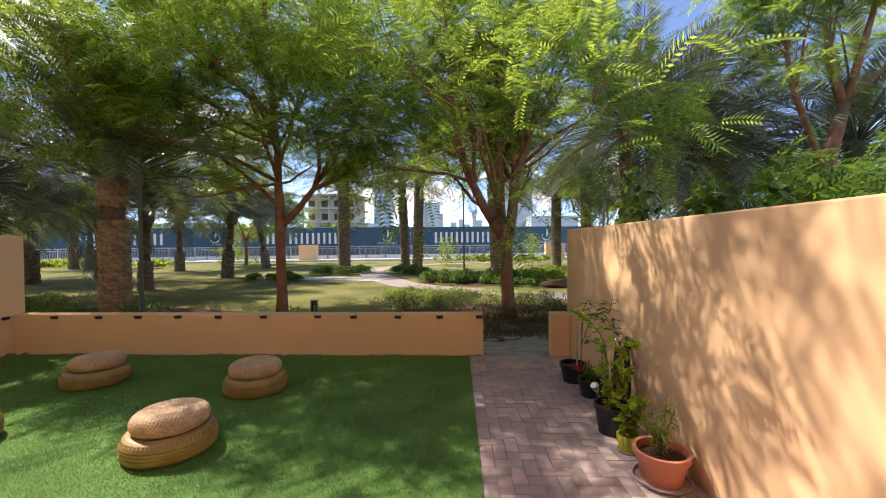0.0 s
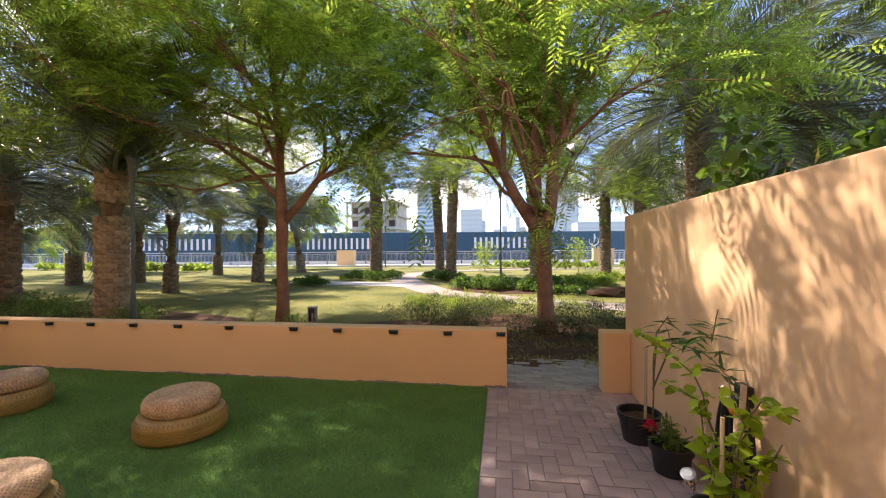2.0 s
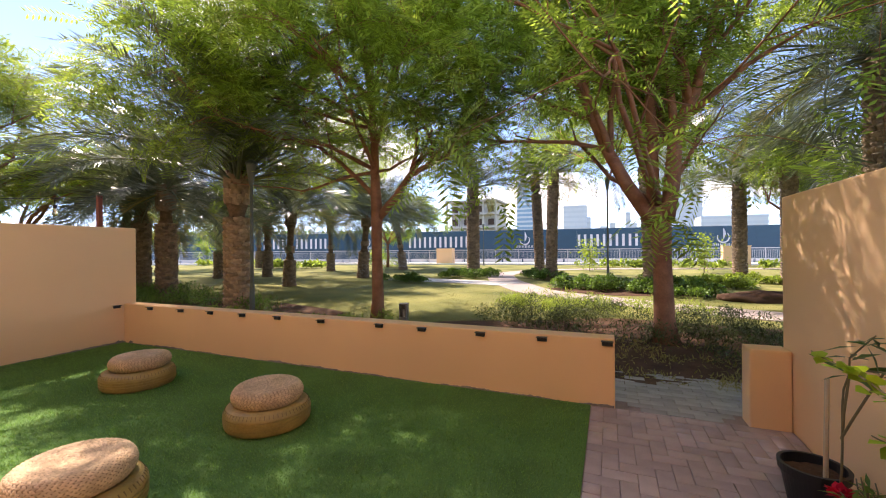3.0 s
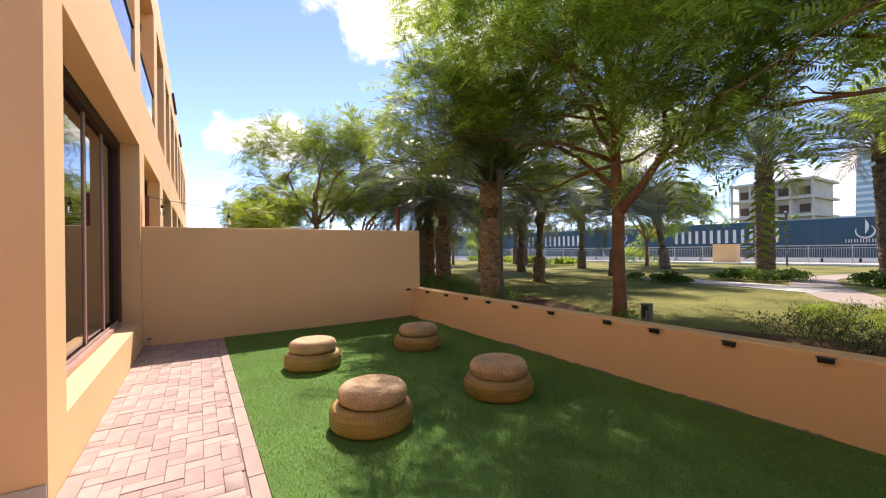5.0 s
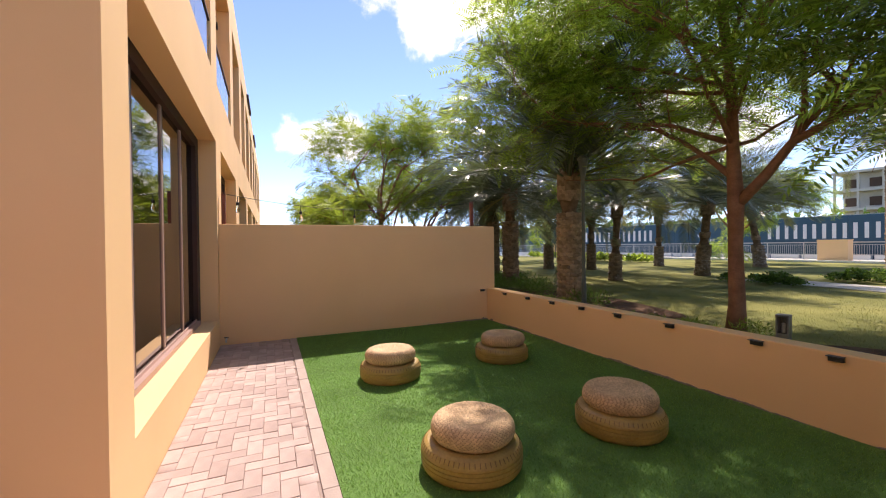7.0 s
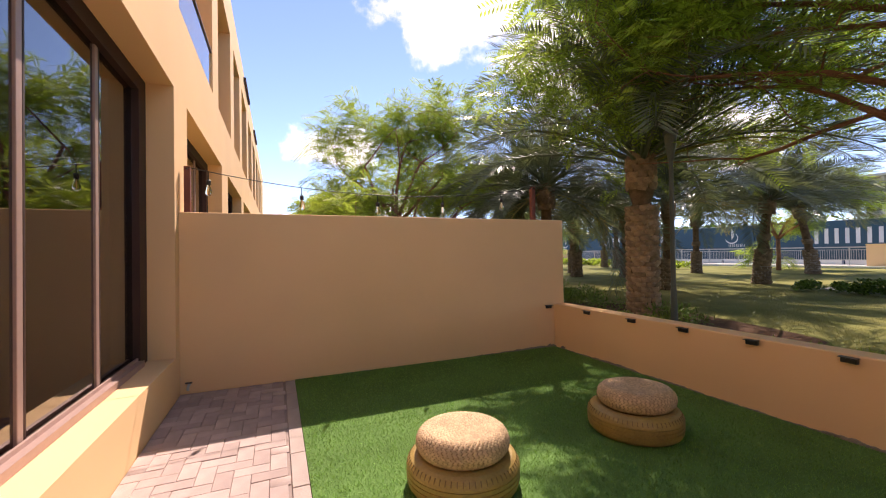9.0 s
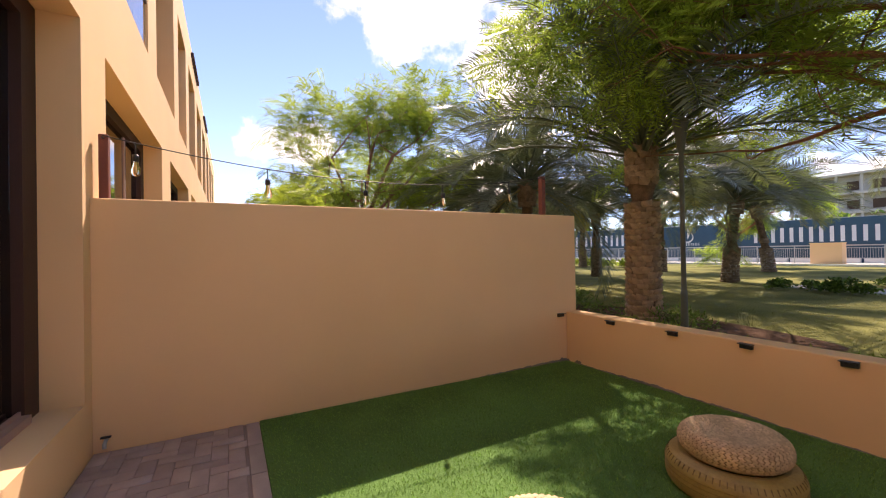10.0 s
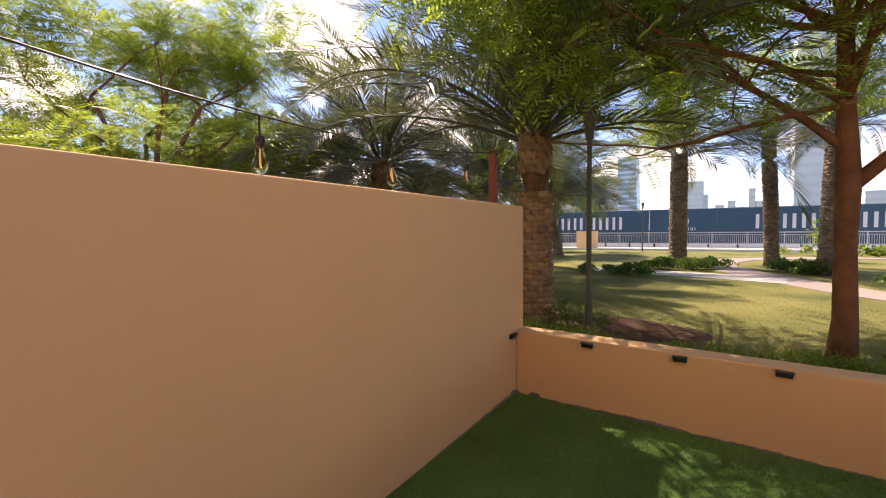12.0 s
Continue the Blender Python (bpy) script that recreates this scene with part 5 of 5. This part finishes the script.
lamp_post(-6.5, 8.05, 3.35, "slim dark green park lamp post close to the garden wall")
lamp_post(0.36, 18.5, 4.2, "slim dark green park lamp post in a planting bed")
lamp_post(-9.6, 35.0, 3.65, "slim dark green park lamp post by the road")
lamp_post(-33.0, 29.0, 3.65, "slim dark green park lamp post by the road")

bol = thing("bollard_light", "short grey bollard light with a glazed front", "bollard light", at=pose(-2.77, 7.78, -0.02, 0, 0, 12))
bm = bmesh.new()
box(bm, -0.065, 0.065, -0.065, 0.065, 0, 0.30, bevel=0.006)
part("body", bm, GREY_PAINT, bol)
bm = bmesh.new()
for sx in (-1, 1):
    box(bm, sx * 0.055 - 0.01, sx * 0.055 + 0.01, -0.064, 0.064, 0.301, 0.50)
box(bm, -0.045, 0.045, 0.04, 0.064, 0.301, 0.50)
part("frame", bm, GREY_PAINT, bol)
bm = bmesh.new()
box(bm, -0.044, 0.044, -0.058, -0.052, 0.302, 0.498)
part("pane", bm, CLEAR, bol)
bm = bmesh.new()
box(bm, -0.07, 0.07, -0.07, 0.07, 0.501, 0.53, bevel=0.006)
part("cap", bm, GREY_PAINT, bol)
bm = bmesh.new()
lathe(bm, [(0, 0.303), (0.02, 0.304), (0.02, 0.42), (0, 0.43)], 12)
part("lamp", bm, WHITE, bol)


def cabinet(x0, x1, y, h):
    t = thing("utility_box", "peach painted roadside utility enclosure", "utility box", "utility boxes by the road", at=pose((x0 + x1) / 2, y, -0.02))
    w = (x1 - x0) / 2
    bm = bmesh.new()
    box(bm, -w, w, 0, 0.7, 0, h - 0.06, bevel=0.01)
    part("body", bm, STUCCO, t)
    bm = bmesh.new()
    box(bm, -w - 0.03, w + 0.03, -0.03, 0.73, h - 0.06, h, bevel=0.01)
    part("coping", bm, STUCCO, t)


cabinet(-15.2, -13.55, 37.6, 1.53)
cabinet(8.2, 9.9, 37.0, 1.53)
cabinet(-37.5, -35.9, 31.0, 1.53)

# railing in front of the hoarding
RAIL_LINE = [(x, y - 3.2) for x, y in HOARD_LINE]
railing = thing("railing", "pale galvanised roadside railing with thin balusters", "railing", kind="structure")
bm = bmesh.new()
box(bm, -0.5, 0.5, -0.03, 0.03, 1.28, 1.36)
box(bm, -0.5, 0.5, -0.02, 0.02, 0.42, 0.47)
box(bm, -0.5, 0.5, -0.02, 0.02, 1.12, 1.16)
box(bm, -0.5, -0.475, -0.035, 0.035, 0.0, 1.28)
for i in range(1, 18):
    x = -0.5 + i / 18
    box(bm, x - 0.0045, x + 0.0045, -0.01, 0.01, 0.47, 1.12)
rail_mesh = finish(bm, "rail_panel", STEEL)
for x, y, a, w in along(RAIL_LINE, 2.2):
    ob = new("rail_panel", rail_mesh)
    ob.parent = railing
    ob.matrix_basis = pose(x, y, 0, 0, 0, a) @ Matrix.Diagonal((w, 1, 1, 1))
barrier = thing("road_barriers", "row of white concrete road barriers", "barrier", kind="structure")
bm = bmesh.new()
box(bm, -0.46, 0.46, -0.2, 0.2, 0.0, 0.42, bevel=0.02)
bar_mesh = finish(bm, "barrier", WHITE)
for x, y, a, w in along([(x, y - 1.2) for x, y in HOARD_LINE], 2.0):
    ob = new("barrier", bar_mesh)
    ob.parent = barrier
    ob.matrix_basis = pose(x, y, 0, 0, 0, a) @ Matrix.Diagonal((w, 1, 1, 1))


# white marks on the hoarding: paired bars for each letter, and a leaf-in-ring emblem
def on_hoarding(u):
    """Place and heading at u metres from the emblem at (-7.6, 43.0), along the line."""
    k = 4
    if u >= 0:
        while k < len(HOARD_LINE) - 2 and u > math.dist(HOARD_LINE[k], HOARD_LINE[k + 1]):
            u -= math.dist(HOARD_LINE[k], HOARD_LINE[k + 1])
            k += 1
    else:
        while u < 0 and k > 0:
            k -= 1
            u += math.dist(HOARD_LINE[k], HOARD_LINE[k + 1])
    a, b = HOARD_LINE[k], HOARD_LINE[k + 1]
    l = math.dist(a, b)
    return pose(a[0] + (b[0] - a[0]) * u / l, a[1] + (b[1] - a[1]) * u / l, 0, 0, 0, math.degrees(math.atan2(b[1] - a[1], b[0] - a[0])))


PERIOD = 17.85
for k in range(-4, 4):
    t = thing("hoarding_emblem", "white leaf and ring emblem over a small bar of lettering", "sign", "marks on the hoarding", at=on_hoarding(k * PERIOD))
    bm = bmesh.new()
    n = 28
    pts = [(0.48 * math.cos(a), -0.02, 2.32 + 0.48 * math.sin(a)) for a in np.linspace(-3.6, 0.9, n)]
    tube(bm, pts, [0.02 + 0.05 * math.sin(math.pi * i / (n - 1)) for i in range(n)], 6)
    part("ring", bm, WHITE, t)
    bm = bmesh.new()
    pts = [(0.10 * math.sin(s * 3), -0.02, 2.15 + 1.0 * s) for s in np.linspace(0, 1, 10)]
    tube(bm, pts, [0.10 * math.sin(math.pi * min(0.98, i / 9)) + 0.01 for i in range(10)], 6)
    part("leaf", bm, WHITE, t)
    bm = bmesh.new()
    for i in range(7):
        for q in (0, 0.17):
            box(bm, -1.02 + i * 0.3 + q, -0.97 + i * 0.3 + q, -0.03, -0.004, 1.50, 1.76)
    part("small_bar", bm, WHITE, t)
    for i in range(7):
        t = thing("letter_block", "tall white letter-sized block on the hoarding", "sign", "marks on the hoarding", at=on_hoarding(k * PERIOD + 5.2 + i * 1.17))
        for q in (0.0, 0.58):
            bm = bmesh.new()
            box(bm, q, q + 0.23, -0.03, -0.004, 1.62, 2.78)
            part("bar", bm, WHITE, t)

# ---- distance ----
def frame_building(x0, x1, y0, y1, floors, fh, label):
    t = thing("apartment_building", label, "building", at=pose(x0, y0, 0))
    w, d = x1 - x0, y1 - y0
    for i in range(floors + 1):
        bm = bmesh.new()
        box(bm, -0.4, w + 0.4, -0.6, d, i * fh, i * fh + 0.45)
        part("slab", bm, CONCRETE, t)
    bm = bmesh.new()
    box(bm, 0.5, w - 0.5, 1.8, d - 0.5, 0, floors * fh)
    part("core", bm, CONCRETE, t)
    n = int(w / 3)
    for i in range(floors):
        for k in range(n):
            # dark block on the core, standing in for a shaded opening
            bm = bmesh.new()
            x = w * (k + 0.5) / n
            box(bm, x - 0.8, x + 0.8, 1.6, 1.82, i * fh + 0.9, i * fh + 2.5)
            part("window", bm, INTERIOR_SHADE, t)
        for k in range(n + 1):
            bm = bmesh.new()
            x = w * k / n
            box(bm, x - 0.18, x + 0.18, -0.3, 0.1, i * fh + 0.45, (i + 1) * fh)
            part("column", bm, CONCRETE, t)


frame_building(-40, -26.5, 102, 116, 4, 3.5, "bare concrete apartment building under construction")


def tower(x, y, w, d, h, mat, label, floors, taper=1.0):
    t = thing("tower", label, "building", "distant towers", at=pose(x, y, 0))
    bm = bmesh.new()
    box(bm, -w / 2, w / 2, 0, d, 0, h)
    for v in bm.verts:
        if v.co.z > h / 2:
            v.co.x *= taper
    part("wall", bm, mat, t)
    for i in range(floors):
        bm = bmesh.new()
        z = h * (i + 0.5) / floors
        k = 1 - (1 - taper) * z / h
        box(bm, -w / 2 * k - 0.15, w / 2 * k + 0.15, -0.15, -0.01, z, z + h / floors * 0.45)
        part("window_band", bm, HAZE_GLASS, t)


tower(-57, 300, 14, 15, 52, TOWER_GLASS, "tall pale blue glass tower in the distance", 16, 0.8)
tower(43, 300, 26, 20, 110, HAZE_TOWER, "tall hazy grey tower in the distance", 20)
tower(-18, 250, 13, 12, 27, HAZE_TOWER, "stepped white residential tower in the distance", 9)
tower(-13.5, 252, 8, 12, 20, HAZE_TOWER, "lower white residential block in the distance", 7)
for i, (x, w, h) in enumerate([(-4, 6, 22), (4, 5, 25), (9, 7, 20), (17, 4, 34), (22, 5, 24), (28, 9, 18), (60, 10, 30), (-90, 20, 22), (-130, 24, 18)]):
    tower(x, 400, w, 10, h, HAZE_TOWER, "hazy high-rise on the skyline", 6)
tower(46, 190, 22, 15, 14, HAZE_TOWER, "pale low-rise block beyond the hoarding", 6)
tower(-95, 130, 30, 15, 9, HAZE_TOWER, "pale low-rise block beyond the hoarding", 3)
shrubs("distant line of tree tops behind the hoarding", [(-80, 60, 30, 6), (-40, 75, 20, 5)], 9000, 0.9, 5.2, LEAF_SHRUB, 15, "heart")

# ---- turf ----
rng = np.random.default_rng(77)
n = 150000
px, py = rng.uniform(WALL_X + 0.01, 0.222, n), rng.uniform(2.275, LOW_Y - 0.01, n)
a = rng.uniform(0, 2 * math.pi, n)
lean_x, lean_y = rng.normal(0.004, 0.008, n), rng.normal(-0.006, 0.008, n)
h = rng.uniform(0.012, 0.026, n)
w = 0.0022
v = np.zeros((n, 3, 3))
v[:, 0] = np.stack([px - w * np.cos(a), py - w * np.sin(a), np.full(n, 0.003)], 1)
v[:, 1] = np.stack([px + w * np.cos(a), py + w * np.sin(a), np.full(n, 0.003)], 1)
v[:, 2] = np.stack([px + lean_x, py + lean_y, h], 1)
tagged(new("turf_pile", bulk("turf_pile", v.reshape(-1, 3), np.arange(3 * n).reshape(n, 3), BLADE)), "short green artificial turf pile", "turf", kind="stuff")
n = 90000
px, py = rng.uniform(-14, 5, n), 6.2 + 12 * rng.uniform(0, 1, n) ** 1.4
v = np.zeros((n, 3, 3))
h = rng.uniform(0.012, 0.028, n)
w = 0.004
a = rng.uniform(0, 2 * math.pi, n)
v[:, 0] = np.stack([px - w * np.cos(a), py - w * np.sin(a), np.full(n, -0.02)], 1)
v[:, 1] = np.stack([px + w * np.cos(a), py + w * np.sin(a), np.full(n, -0.02)], 1)
v[:, 2] = np.stack([px + rng.normal(0, 0.015, n), py + rng.normal(0, 0.015, n), h - 0.02], 1)
# lowered with the lawn colour for the same tree shade
LAWN_BLADE = leaf_material("lawn_blade", (0.25, 0.24, 0.078), (0.29, 0.30, 0.075), 0.4, 0.6, 0.3)
tagged(new("lawn_grass", bulk("lawn_grass", v.reshape(-1, 3), np.arange(3 * n).reshape(n, 3), LAWN_BLADE)), "short dry yellow-green lawn grass", "grass", kind="stuff")

# ---- paving, last ----
paving = thing("paving", "pink-grey concrete block paving laid in herringbone", "paving", kind="structure")
G, GAP, TOP = 0.103, 0.0018, 0.0


def block_mesh(lx, ly, mat):
    """A paver with chamfered edges, centred, its top at 0."""
    bm = bmesh.new()
    x, y, c = lx / 2 - GAP, ly / 2 - GAP, 0.0025
    lo = [bm.verts.new((sx * x, sy * y, -0.03)) for sx, sy in ((-1, -1), (1, -1), (1, 1), (-1, 1))]
    md = [bm.verts.new((sx * x, sy * y, -c)) for sx, sy in ((-1, -1), (1, -1), (1, 1), (-1, 1))]
    hi = [bm.verts.new((sx * (x - c), sy * (y - c), 0)) for sx, sy in ((-1, -1), (1, -1), (1, 1), (-1, 1))]
    bm.faces.new(hi)
    for i in range(4):
        j = (i + 1) % 4
        bm.faces.new((lo[i], lo[j], md[j], md[i]))
        bm.faces.new((md[i], md[j], hi[j], hi[i]))
    return finish(bm, "paver", mat)


FULL = {True: block_mesh(2 * G, G, PAVER), False: block_mesh(G, 2 * G, PAVER)}
joined_v, joined_f = [], []
prng = random.Random(4)


def lay(x0, x1, y0, y1, near):
    """Herringbone over a rectangle; blocks cut at its edges."""
    for i in range(int((x1 - x0) / G) + 3):
        for j in range(-1, int((y1 - y0) / G) + 3):
            k = (i - j) % 4
            if k == 0:
                a = [x0 + (i - 1) * G, x0 + (i + 1) * G, y0 + (j - 1) * G, y0 + j * G]
            elif k == 2:
                a = [x0 + (i - 1) * G, x0 + i * G, y0 + (j - 2) * G, y0 + j * G]
            else:
                continue
            c = [max(a[0], x0), min(a[1], x1), max(a[2], y0), min(a[3], y1)]
            if c[1] - c[0] < 0.02 or c[3] - c[2] < 0.02:
                continue
            z = TOP + prng.uniform(-0.0025, 0.0025)
            cx, cy = (c[0] + c[1]) / 2, (c[2] + c[3]) / 2
            whole = abs((c[1] - c[0]) * (c[3] - c[2]) - 2 * G * G) < 1e-6
            if whole and near(cx, cy):
                ob = new("paver", FULL[k == 0])
                ob.parent = paving
                ob.matrix_basis = pose(cx, cy, z, prng.uniform(-0.4, 0.4), prng.uniform(-0.4, 0.4), prng.uniform(-0.5, 0.5))
            else:
                x, y, e = (c[1] - c[0]) / 2 - GAP, (c[3] - c[2]) / 2 - GAP, 0.0025
                s = len(joined_v)
                for zz, g in ((-0.03, 0), (-e, 0), (0, e)):
                    joined_v.extend([(cx + sx * (x - g), cy + sy * (y - g), z + zz) for sx, sy in ((-1, -1), (1, -1), (1, 1), (-1, 1))])
                joined_f.append((s + 8, s + 9, s + 10, s + 11))
                for q in range(4):
                    r = (q + 1) % 4
                    joined_f.append((s + q, s + r, s + 4 + r, s + 4 + q))
                    joined_f.append((s + 4 + q, s + 4 + r, s + 8 + r, s + 8 + q))


lay(WALL_X + 0.004, 0.225, FACE_Y + 0.004, 2.168, lambda x, y: -5.9 < x < -2.0)
lay(0.232, RIGHT_X - 0.004, -0.5, LOW_Y, lambda x, y: 2.9 < y < 4.9)
lay(-2.2, 0.225, -0.5, FACE_Y, lambda x, y: False)
rest = tagged(new("paver_field", bulk("paver_field", joined_v, joined_f, PAVER_JOINED)), kind="stuff")
rest.parent = paving
edge_mesh = block_mesh(0.42, 0.098, KERB)
edge_mesh.name = "edging_block"
x = WALL_X + 0.22
while x < 0.2:
    ob = new("edging_block", edge_mesh)
    ob.parent = paving
    ob.matrix_basis = pose(x, 2.219, 0.004 + prng.uniform(-0.002, 0.002), 0, 0, prng.uniform(-0.3, 0.3))
    x += 0.422
gate_paving = thing("gateway_paving", "grey block paving in the gateway", "paving", kind="structure")
solid("gateway_bed", [(0.2, 2.3, 6.001, 7.0, -0.06, -0.0095), (0.432, 1.388, LOW_Y, 6.0, -0.06, -0.0092)], PAVER_BED, "sand under the gateway paving", "paving")
grey = block_mesh(0.2, 0.1, GREY_PAVER)
for j in range(12):
    for i in range(10):
        cx, cy = 0.33 + i * 0.2 + (0.1 if j % 2 else 0), LOW_Y + 0.055 + j * 0.1
        if cx > 2.2 or (cy < 5.9 and not 0.53 < cx < 1.29):
            continue
        ob = new("grey_paver", grey)
        ob.parent = gate_paving
        ob.matrix_basis = pose(cx, cy, -0.002 + prng.uniform(-0.003, 0.003), prng.uniform(-0.5, 0.5), prng.uniform(-0.5, 0.5), prng.uniform(-0.6, 0.6))
